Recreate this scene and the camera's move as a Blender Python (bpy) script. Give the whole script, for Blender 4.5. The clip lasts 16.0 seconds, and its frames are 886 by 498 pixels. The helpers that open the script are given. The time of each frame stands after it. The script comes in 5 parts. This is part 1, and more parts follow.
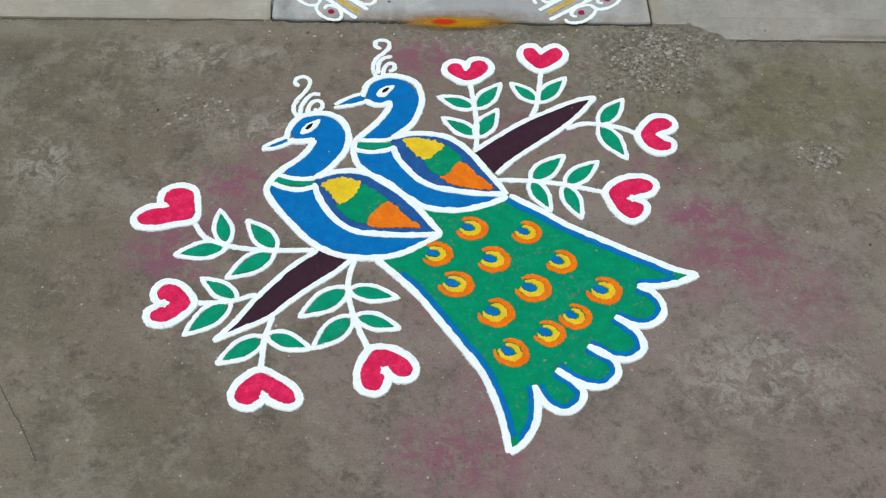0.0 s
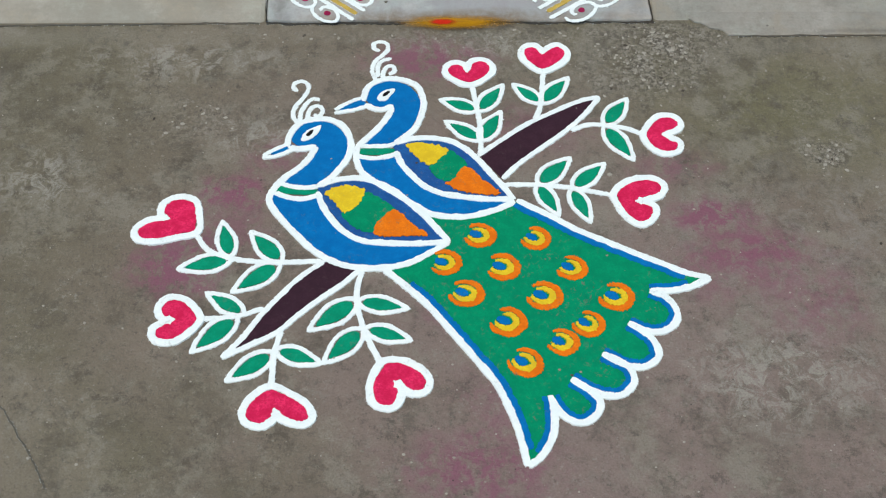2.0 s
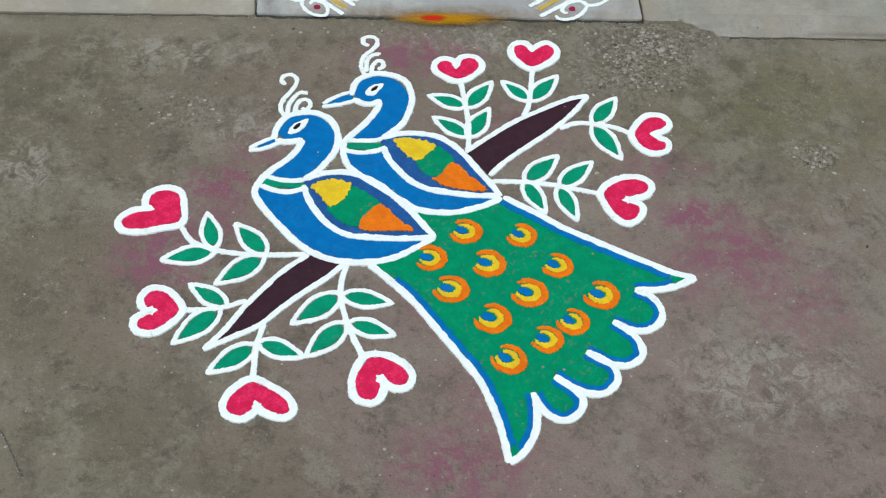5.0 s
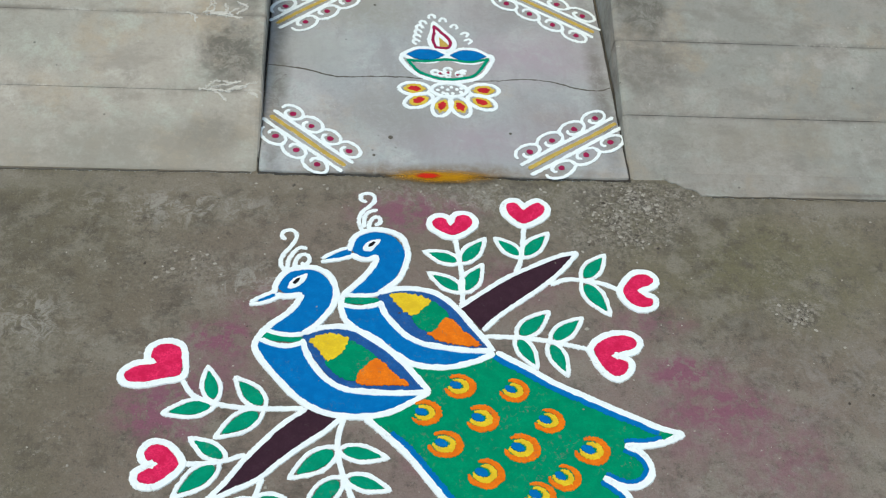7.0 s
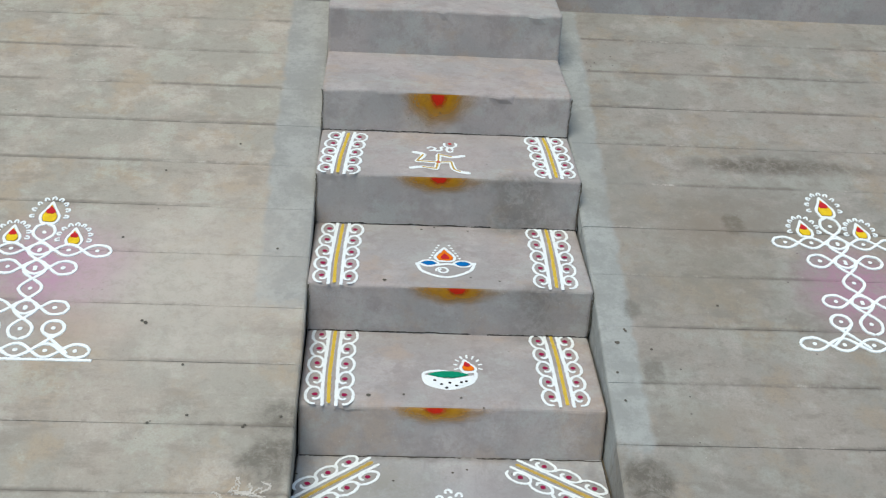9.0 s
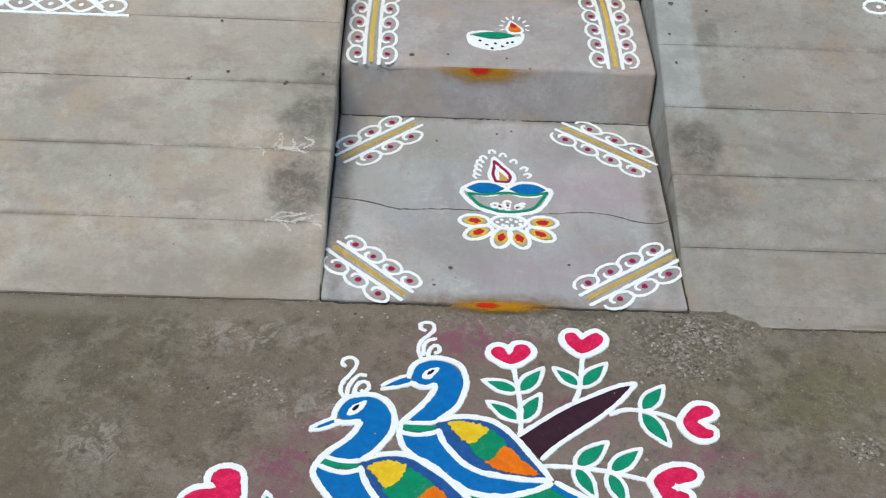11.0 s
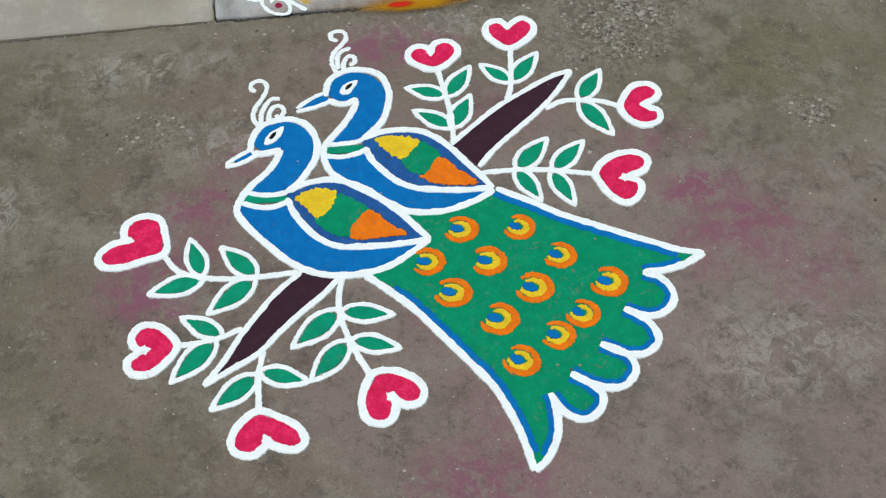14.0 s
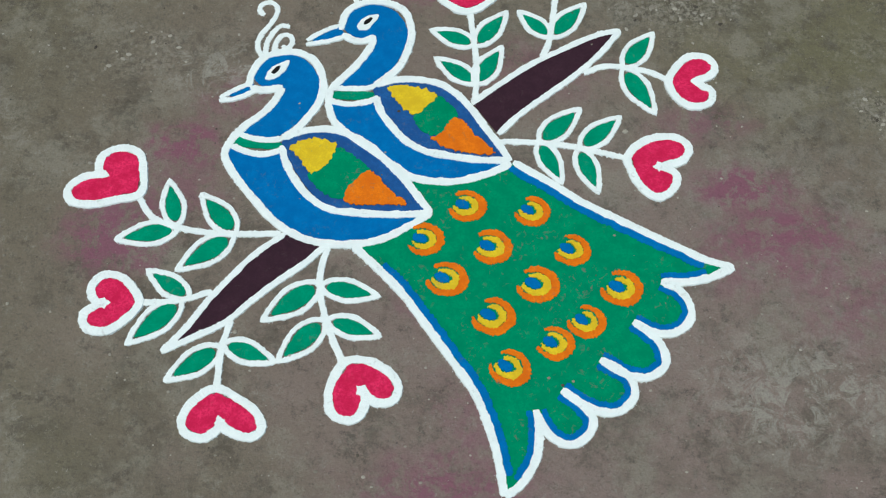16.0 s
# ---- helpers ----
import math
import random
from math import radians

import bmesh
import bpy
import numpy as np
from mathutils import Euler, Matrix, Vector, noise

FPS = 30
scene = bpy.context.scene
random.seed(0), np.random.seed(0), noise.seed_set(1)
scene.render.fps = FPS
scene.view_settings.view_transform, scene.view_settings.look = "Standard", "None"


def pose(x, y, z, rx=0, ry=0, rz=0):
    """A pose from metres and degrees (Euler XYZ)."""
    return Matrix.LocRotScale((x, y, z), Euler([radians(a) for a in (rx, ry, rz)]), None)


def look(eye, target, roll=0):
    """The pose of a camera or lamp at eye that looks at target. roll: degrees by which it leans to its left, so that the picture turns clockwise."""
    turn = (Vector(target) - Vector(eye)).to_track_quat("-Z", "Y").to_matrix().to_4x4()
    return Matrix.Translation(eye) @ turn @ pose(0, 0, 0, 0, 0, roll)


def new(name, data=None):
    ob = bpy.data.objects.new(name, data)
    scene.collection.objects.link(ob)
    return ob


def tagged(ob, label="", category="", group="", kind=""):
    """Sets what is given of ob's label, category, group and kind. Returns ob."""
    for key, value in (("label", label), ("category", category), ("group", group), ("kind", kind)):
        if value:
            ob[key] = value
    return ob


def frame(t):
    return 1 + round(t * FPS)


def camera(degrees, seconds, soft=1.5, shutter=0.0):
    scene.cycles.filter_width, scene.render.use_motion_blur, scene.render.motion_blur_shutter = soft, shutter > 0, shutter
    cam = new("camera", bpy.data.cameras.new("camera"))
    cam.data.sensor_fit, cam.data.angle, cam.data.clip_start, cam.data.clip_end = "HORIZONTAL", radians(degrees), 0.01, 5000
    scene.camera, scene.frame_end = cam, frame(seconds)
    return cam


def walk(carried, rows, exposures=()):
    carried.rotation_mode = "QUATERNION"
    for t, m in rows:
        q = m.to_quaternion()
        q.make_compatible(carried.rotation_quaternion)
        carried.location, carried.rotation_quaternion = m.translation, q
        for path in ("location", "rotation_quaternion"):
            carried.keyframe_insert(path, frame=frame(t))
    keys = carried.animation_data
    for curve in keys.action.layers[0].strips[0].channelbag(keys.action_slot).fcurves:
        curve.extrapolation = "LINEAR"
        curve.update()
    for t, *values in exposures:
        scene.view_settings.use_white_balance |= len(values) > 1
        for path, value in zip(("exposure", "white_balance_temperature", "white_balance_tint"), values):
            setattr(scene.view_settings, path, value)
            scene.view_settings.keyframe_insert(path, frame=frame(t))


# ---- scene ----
cam = camera(41.0, 16.0, soft=1.15)
PATH = [
    (0, look((-0.149, -2.087, 1.97), (-0.074, -0.917, 0.349), 3.3)),
    (0.5, look((-0.151, -2.073, 1.975), (-0.074, -0.906, 0.353), 3.3)),
    (1, look((-0.169, -2.048, 1.975), (-0.064, -0.885, 0.351), 3.9)),
    (1.5, look((-0.203, -2.022, 1.975), (-0.087, -0.882, 0.336), 4.1)),
    (2, look((-0.223, -2.013, 1.967), (-0.099, -0.873, 0.328), 4.2)),
    (2.5, look((-0.209, -2.015, 1.967), (-0.1, -0.869, 0.331), 0.9)),
    (3, look((-0.212, -2.018, 1.968), (-0.072, -0.882, 0.328), 4.6)),
    (3.5, look((-0.225, -2.012, 1.966), (-0.065, -0.879, 0.325), 6.1)),
    (4, look((-0.22, -2.015, 1.964), (-0.082, -0.872, 0.329), 5.6)),
    (4.2, look((-0.21, -2.033, 1.947), (-0.078, -0.881, 0.318), 5.4)),
    (6.3, look((-0.215, -2.002, 1.979), (-0.06, -0.871, 0.337), 6.6)),
    (6.5, look((-0.21, -2.002, 1.99), (-0.067, -0.858, 0.356), 6.1)),
    (7, look((-0.243, -2.013, 2.05), (-0.077, -0.706, 0.545), 6.5)),
    (7.5, look((-0.25, -2.026, 2.103), (-0.106, -0.56, 0.75), 4.8)),
    (8, look((-0.233, -2.024, 2.147), (-0.09, -0.421, 0.96), 4.2)),
    (8.2, look((-0.232, -2.036, 2.16), (-0.079, -0.395, 1.027), 4.1)),
    (9.2, look((-0.245, -2.05, 2.18), (-0.155, -0.28, 1.27), 3.4)),
    (10.3, look((-0.268, -2.06, 2.144), (-0.287, -0.388, 1.047), 3.0)),
    (10.5, look((-0.255, -2.061, 2.121), (-0.24, -0.417, 0.981), 2.9)),
    (11, look((-0.238, -2.056, 2.054), (-0.182, -0.577, 0.709), 3.3)),
    (11.5, look((-0.217, -2.074, 1.984), (-0.145, -0.766, 0.473), 3.3)),
    (12, look((-0.219, -2.08, 1.972), (-0.144, -0.855, 0.393), 3.6)),
    (12.5, look((-0.197, -2.079, 1.968), (-0.106, -0.873, 0.375), 3.3)),
    (13, look((-0.165, -2.068, 1.956), (-0.068, -0.895, 0.339), 3.1)),
    (13.2, look((-0.123, -2.077, 1.945), (-0.095, -0.893, 0.333), -0.5)),
    (13.5, look((-0.156, -2.017, 1.933), (-0.078, -0.884, 0.286), -1.6)),
    (13.7, look((-0.161, -1.944, 1.918), (-0.049, -0.854, 0.245), -2.0)),
    (14, look((-0.238, -1.878, 1.926), (-0.064, -0.809, 0.245), 1.6)),
    (14.2, look((-0.225, -1.863, 1.921), (-0.047, -0.807, 0.232), 3.3)),
    (14.5, look((-0.267, -1.838, 1.934), (-0.071, -0.813, 0.228), 6.1)),
    (15, look((-0.275, -1.811, 1.927), (-0.069, -0.793, 0.218), 7.4)),
    (15.5, look((-0.259, -1.71, 1.907), (-0.048, -0.762, 0.159), 10.1)),
    (15.7, look((-0.183, -1.666, 1.877), (-0.046, -0.729, 0.115), 6.7)),
    (16, look((-0.088, -1.556, 1.854), (-0.041, -0.715, 0.04), 3.4)),
]
walk(cam, PATH, exposures=(
    (0.0, 0.56, 6900.0, 1.0), (4.0, 0.55, 6900.0, 0.5), (6.5, 0.58, 6850.0, -0.5), (7.0, 0.57, 6800.0, -0.5), (7.5, 0.53, 6820.0, 1.5), (8.2, 0.60, 6830.0, 2.5),
    (10.3, 0.56, 6900.0, 6.0), (12.5, 0.54, 6950.0, 5.0), (13.5, 0.53, 6980.0, 3.5), (14.5, 0.51, 6950.0, 1.0), (15.5, 0.46, 6900.0, -1.0), (16.0, 0.41, 6850.0, -4.0)))

# ---- sky and sun: a bright overcast morning ----
world = bpy.data.worlds.new("sky")
scene.world = world
world.use_nodes = True
wn = world.node_tree
sky = wn.nodes.new("ShaderNodeTexSky")
sky.sky_type = "NISHITA"
sky.sun_disc = False
sky.sun_elevation = radians(70)
sky.sun_rotation = radians(-136)
wn.links.new(sky.outputs[0], wn.nodes["Background"].inputs[0])
wn.nodes["Background"].inputs[1].default_value = 0.12
sun = new("sun", bpy.data.lights.new("sun", "SUN"))
sun.data.energy = 1.5
sun.data.angle = radians(35)
sun.data.color = (1.0, 0.93, 0.84)
sun.matrix_world = look((-1.1, -1.15, 4.2), (0, 0, 0))


# ---- material helpers ----
class Nodes:
    def __init__(self, name, rough=0.9):
        self.m = bpy.data.materials.new(name)
        self.m.use_nodes = True
        self.t = self.m.node_tree
        self.b = self.t.nodes["Principled BSDF"]
        self.b.inputs["Roughness"].default_value = rough
        self.b.inputs["Specular IOR Level"].default_value = 0.25
        self.co = self.t.nodes.new("ShaderNodeTexCoord").outputs["Object"]

    def put(self, sock, v):
        if isinstance(v, bpy.types.NodeSocket):
            self.t.links.new(v, sock)
        elif isinstance(v, (tuple, list)) and len(v) == 3 and sock.type == "RGBA":
            sock.default_value = (*v, 1)
        else:
            sock.default_value = v

    def noise(self, scale, detail=4.0, rough=0.55, distort=0.0, co=None):
        n = self.t.nodes.new("ShaderNodeTexNoise")
        self.put(n.inputs["Vector"], co or self.co)
        n.inputs["Scale"].default_value = scale
        n.inputs["Detail"].default_value = detail
        n.inputs["Roughness"].default_value = rough
        n.inputs["Distortion"].default_value = distort
        return n.outputs["Fac"]

    def cells(self, scale, feature="F1", co=None):
        n = self.t.nodes.new("ShaderNodeTexVoronoi")
        n.feature = feature
        self.put(n.inputs["Vector"], co or self.co)
        n.inputs["Scale"].default_value = scale
        return n.outputs["Distance"]

    def span(self, v, lo, hi, a=0.0, b=1.0):
        n = self.t.nodes.new("ShaderNodeMapRange")
        n.interpolation_type = "SMOOTHSTEP"
        for sock, x in zip(n.inputs, (v, lo, hi, a, b)):
            self.put(sock, x)
        return n.outputs[0]

    def math(self, op, a, b=0.0):
        n = self.t.nodes.new("ShaderNodeMath")
        n.operation = op
        self.put(n.inputs[0], a)
        self.put(n.inputs[1], b)
        return n.outputs[0]

    def mix(self, fac, a, b, kind="MIX"):
        n = self.t.nodes.new("ShaderNodeMix")
        n.data_type, n.blend_type = "RGBA", kind
        self.put(n.inputs[0], fac)
        self.put(n.inputs[6], a)
        self.put(n.inputs[7], b)
        return n.outputs[2]

    def blot(self, x, y, rx, ry, soft=0.6, wobble=0.5, scale=9.0, z=0.0):
        """A ragged stain round a place of the surface."""
        mp = self.t.nodes.new("ShaderNodeMapping")
        mp.vector_type = "TEXTURE"
        mp.inputs["Location"].default_value = (x, y, z)
        mp.inputs["Scale"].default_value = (rx, ry, 1.0)
        self.put(mp.inputs["Vector"], self.co)
        ln = self.t.nodes.new("ShaderNodeVectorMath")
        ln.operation = "LENGTH"
        self.put(ln.inputs[0], mp.outputs[0])
        d = self.math("ADD", ln.outputs["Value"], self.math("MULTIPLY", self.math("SUBTRACT", self.noise(scale, 6, 0.65), 0.5), wobble * 2.5))
        return self.span(d, 1.0 - soft, 1.0 + soft * 0.4, 1.0, 0.0)

    def bump(self, height, strength, distance=0.004, normal=None):
        n = self.t.nodes.new("ShaderNodeBump")
        n.inputs["Strength"].default_value = strength
        n.inputs["Distance"].default_value = distance
        self.put(n.inputs["Height"], height)
        if normal:
            self.put(n.inputs["Normal"], normal)
        return n.outputs[0]

    def done(self, colour, normal=None):
        self.put(self.b.inputs["Base Color"], colour)
        if normal:
            self.put(self.b.inputs["Normal"], normal)
        return self.m


def cement(name, base, dark, light, pits=0.5, joints=0.0, seams=False, stains=(), streaks=(1.0, 1.0, 1.0), skim=None):
    n = Nodes(name, 0.88)
    warm = tuple(x * y for x, y in zip(base, (1.02, 0.90, 0.74)))
    cold = tuple(x * y for x, y in zip(base, (0.86, 0.92, 0.93)))
    streak = n.t.nodes.new("ShaderNodeMapping")
    streak.inputs["Scale"].default_value = streaks
    n.put(streak.inputs["Vector"], n.co)
    c = n.mix(n.span(n.noise(2.1, 6, 0.62, 0.1), 0.44, 0.58), cold, base)
    c = n.mix(n.span(n.noise(3.7, 6, 0.65, 0.1), 0.50, 0.64, 0.0, 0.7), c, warm)
    c = n.mix(n.span(n.noise(6.5, 6, 0.66, 0.1), 0.50, 0.66, 0.0, 0.7), c, light)
    c = n.mix(n.span(n.noise(9, 7, 0.68, 0.0, streak.outputs[0]), 0.50, 0.64, 0.0, 0.6), c, dark)
    c = n.mix(n.span(n.noise(34, 6, 0.7, 0.0), 0.52, 0.66, 0.0, 0.4), c, dark)
    green = tuple(x * y for x, y in zip(light, (0.88, 0.98, 0.96)))
    c = n.mix(n.span(n.noise(5.2, 9, 0.76, 0.1), 0.50, 0.62, 0.0, 0.6), c, green)
    c = n.mix(n.span(n.noise(16, 10, 0.8, 0.1), 0.52, 0.64, 0.0, 0.5), c, dark)
    salt = n.math("MULTIPLY", n.span(n.cells(48), 0.04, 0.12, 1.0, 0.0), n.span(n.noise(8, 4, 0.7), 0.52, 0.6))
    c = n.mix(n.math("MULTIPLY", salt, 0.5), c, (0.6, 0.57, 0.51))
    ragged = n.span(n.noise(24, 9, 0.8, 0.4), 0.40, 0.56, 0.5, 1.0)
    c = n.mix(n.span(n.noise(140, 3, 0.7), 0.35, 0.75, 0.0, 0.35), c, dark)
    fine = n.noise(420, 2, 0.6)
    c = n.mix(n.span(fine, 0.3, 0.7, 0.0, 0.16), c, light)
    spots = n.span(n.cells(26), 0.05, 0.11, 1.0, 0.0)
    c = n.mix(n.math("MULTIPLY", n.math("MULTIPLY", spots, n.span(n.noise(5, 2), 0.56, 0.62)), pits), c, (0.035, 0.033, 0.03))
    if seams:
        sep = n.t.nodes.new("ShaderNodeSeparateXYZ")
        n.put(sep.inputs[0], n.co)
        along = n.math("PINGPONG", n.math("ADD", sep.outputs["Y"], joints), 0.115)
        edge = n.span(n.math("ADD", along, n.math("MULTIPLY", n.noise(70, 4, 0.7), 0.008)), 0.002, 0.013, 1.0, 0.0)
        lime = n.math("MULTIPLY", edge, n.math("MULTIPLY", n.span(n.noise(3.4, 6, 0.7), 0.50, 0.60), n.span(n.noise(40, 6, 0.8), 0.42, 0.58)))
        c = n.mix(n.math("MULTIPLY", lime, 0.65), c, (0.60, 0.56, 0.50))
        # ragged darker band along the joints, stronger in places
        ragged_edge = n.math("ADD", along, n.math("MULTIPLY", n.math("SUBTRACT", n.noise(30, 7, 0.75), 0.5), 0.022))
        seam_dark = n.math("MULTIPLY", n.span(ragged_edge, -0.002, 0.014, 1.0, 0.0), n.span(n.noise(2.3, 5, 0.65), 0.60, 0.42, 0.10, 1.0))
        c = n.mix(n.math("MULTIPLY", seam_dark, 0.8), c, tuple(v * 0.72 for v in dark))
    if skim:
        # a strip of smoother, greyer cement trowelled on beside the stair
        x_mid, half, start, smooth_grey = skim
        far = n.math("ABSOLUTE", n.math("SUBTRACT", sep.outputs["X"], x_mid))
        far = n.math("ADD", far, n.math("MULTIPLY", n.math("SUBTRACT", n.noise(9, 8, 0.7), 0.5), 0.075))
        up = n.math("ADD", sep.outputs["Y"], n.math("MULTIPLY", n.math("SUBTRACT", n.noise(6, 8, 0.72), 0.5), 0.5))
        strip = n.math("MULTIPLY", n.span(far, half - 0.012, half + 0.012, 1.0, 0.0), n.span(up, start - 0.06, start + 0.06))
        grey = n.mix(n.span(n.noise(7, 9, 0.75), 0.42, 0.60), tuple(v * 0.80 for v in smooth_grey), smooth_grey)
        grey = n.mix(n.span(n.noise(60, 5, 0.75), 0.50, 0.66, 0.0, 0.4), grey, tuple(v * 0.66 for v in smooth_grey))
        c = n.mix(strip, c, grey)
    for where, colour, much in stains:
        c = n.mix(n.math("MULTIPLY", n.math("MULTIPLY", n.blot(*where), ragged), much), c, colour)
    h = n.math("ADD", n.math("MULTIPLY", n.noise(60, 6, 0.7), 0.7), n.math("MULTIPLY", fine, 0.3))
    return n.done(c, n.bump(n.noise(3.0, 3), 0.35, 0.03, n.bump(h, 0.35, 0.003)))


def powder(name, colour, deep, through_colour=(0.17, 0.15, 0.13), gaps=0.6, grain=0.6):
    """Loose coloured rangoli powder, thin in places."""
    n = Nodes(name, 0.95)
    n.b.inputs["Specular IOR Level"].default_value = 0.08
    c = n.mix(n.span(n.noise(38, 5, 0.65), 0.3, 0.75), deep, colour)
    c = n.mix(n.span(n.noise(230, 4, 0.75), 0.45, 0.58, 0.0, grain), c, deep)
    thin = n.math("MULTIPLY", n.span(n.noise(85, 6, 0.78, 0.8), 0.555, 0.64), n.span(n.noise(11, 3, 0.6), 0.44, 0.60))
    c = n.mix(n.math("MULTIPLY", thin, gaps), c, through_colour)
    return n.done(c, n.bump(n.noise(380, 4, 0.75), 0.45, 0.0018))


GREY_STAIN = (0.118, 0.107, 0.088)
MAGENTA = (0.225, 0.088, 0.125)


def ground_material():
    n = Nodes("worn_cement_ground", 0.82)
    olive, brown, mauve = (0.145, 0.124, 0.082), (0.200, 0.168, 0.124), (0.228, 0.168, 0.148)
    c = n.mix(n.span(n.noise(1.6, 6, 0.65, 0.5), 0.42, 0.58), olive, brown)
    c = n.mix(n.blot(0.35, -1.05, 0.85, 0.75, 0.7, 0.35, 3.0), c, mauve)
    c = n.mix(n.math("MULTIPLY", n.blot(-0.25, -0.55, 0.8, 0.55, 0.8, 0.4, 3.0), 0.6), c, mauve)
    c = n.mix(n.math("MULTIPLY", n.blot(-1.0, -0.35, 0.55, 0.45, 0.8, 0.4, 3.0), 0.6), c, olive)
    c = n.mix(n.math("MULTIPLY", n.blot(0.72, -0.28, 0.4, 0.2, 0.8, 0.5, 5.0), 0.8), c, (0.148, 0.132, 0.072))
    c = n.mix(n.span(n.noise(2.4, 9, 0.72, 0.1), 0.50, 0.60, 0.0, 0.45), c, (0.118, 0.102, 0.074))
    c = n.mix(n.span(n.noise(4.6, 10, 0.78, 0.1), 0.50, 0.60, 0.0, 0.6), c, (0.262, 0.234, 0.188))
    c = n.mix(n.span(n.noise(8.5, 10, 0.8, 0.1), 0.49, 0.63, 0.0, 0.65), c, (0.094, 0.080, 0.060))
    c = n.mix(n.span(n.noise(23, 9, 0.8, 0.0), 0.52, 0.68, 0.0, 0.5), c, (0.240, 0.220, 0.186))
    flake = n.math("MULTIPLY", n.span(n.noise(42, 9, 0.85, 0.2), 0.53, 0.62), n.span(n.noise(3.3, 7, 0.75, 0.1), 0.50, 0.62, 0.0, 0.6))
    c = n.mix(flake, c, (0.32, 0.295, 0.25))
    c = n.mix(n.span(n.noise(14, 10, 0.82, 0.1), 0.53, 0.64, 0.0, 0.7), c, (0.078, 0.066, 0.050))
    c = n.mix(n.span(n.noise(60, 8, 0.85), 0.54, 0.66, 0.0, 0.6), c, (0.075, 0.063, 0.050))
    c = n.mix(n.span(n.noise(85, 8, 0.85), 0.55, 0.65, 0.0, 0.5), c, (0.30, 0.275, 0.235))
    for x, y, rx, ry in ((-0.42, -0.33, 0.16, 0.08), (-0.62, -0.12, 0.28, 0.06), (0.05, -0.07, 0.25, 0.05), (-0.9, -0.45, 0.12, 0.1), (0.55, -0.95, 0.25, 0.12)):
        c = n.mix(n.math("MULTIPLY", n.blot(x, y, rx, ry, 0.9, 0.7, 9.0), n.span(n.noise(26, 9, 0.8, 0.8), 0.46, 0.58, 0.0, 0.85)), c, (0.33, 0.305, 0.26))
    # pale cement rubbed off along the ramp's foot
    c = n.mix(n.math("MULTIPLY", n.blot(-3.6, -0.04, 3.15, 0.05, 0.6, 0.35, 5.0), 0.75), c, (0.285, 0.255, 0.205))
    c = n.mix(n.math("MULTIPLY", n.blot(3.75, -0.022, 3.12, 0.034, 0.35, 0.12, 9.0), 0.9), c, n.mix(n.span(n.noise(14, 8, 0.78), 0.42, 0.6), (0.20, 0.18, 0.15), (0.30, 0.275, 0.24)))
    c = n.mix(n.math("MULTIPLY", n.blot(2.6, -0.085, 1.95, 0.034, 0.7, 0.4, 5.0), 0.8), c, (0.25, 0.228, 0.188))
    c = n.mix(n.math("MULTIPLY", n.blot(0.75, -0.62, 0.75, 0.28, 0.9, 0.7, 4.0), n.span(n.noise(17, 8, 0.75, 0.6), 0.46, 0.62, 0.0, 0.55)), c, (0.27, 0.24, 0.21))
    # old colour rubbed into the cement
    rubbed = n.span(n.noise(22, 9, 0.8, 0.3), 0.42, 0.56, 0.12, 1.0)
    for x, y, rx, ry, much in ((0.50, -0.57, 0.10, 0.05, 0.9), (0.57, -0.66, 0.13, 0.07, 0.65), (0.47, -0.70, 0.10, 0.10, 0.35), (-0.50, -0.49, 0.08, 0.05, 0.9),
                               (-0.61, -0.68, 0.10, 0.08, 0.8), (-0.52, -0.60, 0.12, 0.10, 0.4), (-0.08, -0.12, 0.16, 0.08, 0.6), (-0.03, -1.13, 0.16, 0.09, 0.6),
                               (0.03, -0.98, 0.10, 0.10, 0.3), (0.66, -0.78, 0.14, 0.12, 0.35), (0.12, -0.33, 0.16, 0.08, 0.3), (-0.06, -0.74, 0.08, 0.10, 0.55), (-0.40, -0.40, 0.09, 0.06, 0.4), (0.43, -0.44, 0.10, 0.05, 0.4)):
        c = n.mix(n.math("MULTIPLY", n.blot(x, y, rx, ry, 0.8, 0.6, 14.0), n.math("MULTIPLY", rubbed, much * 1.55)), c, MAGENTA)
    # broken, gravelly top where the grit shows
    crumbs = n.mix(n.span(n.noise(75, 6, 0.8), 0.44, 0.58), (0.068, 0.057, 0.045), (0.33, 0.30, 0.25))
    grit = n.math("MULTIPLY", n.span(n.cells(75), 0.1, 0.45, 1.0, 0.0), n.span(n.noise(45, 3), 0.40, 0.52))
    for x, y, rx, ry, much in ((0.46, -0.07, 0.16, 0.09, 1.0), (0.40, -0.17, 0.14, 0.09, 0.8), (0.775, -0.405, 0.060, 0.045, 1.0), (0.75, -0.27, 0.07, 0.05, 0.4),
                               (-0.60, -0.30, 0.13, 0.08, 0.45), (0.93, -0.62, 0.09, 0.06, 0.4), (-0.05, -0.04, 0.35, 0.03, 0.35)):
        c = n.mix(n.math("MULTIPLY", n.math("MULTIPLY", n.blot(x, y, rx, ry, 0.9, 0.9, 16.0), n.span(n.noise(19, 8, 0.8), 0.40, 0.56, 0.25, 1.0)), much * 0.9), c, n.mix(grit, crumbs, (0.42, 0.385, 0.335)))
    speck = n.math("MULTIPLY", n.span(n.noise(110, 5, 0.8), 0.61, 0.66), n.span(n.noise(6, 5, 0.75), 0.50, 0.60))
    c = n.mix(n.math("MULTIPLY", speck, 0.6), c, (0.36, 0.33, 0.29))
    dark = n.math("MULTIPLY", n.span(n.cells(33), 0.03, 0.07, 1.0, 0.0), n.span(n.noise(9, 3), 0.52, 0.56))
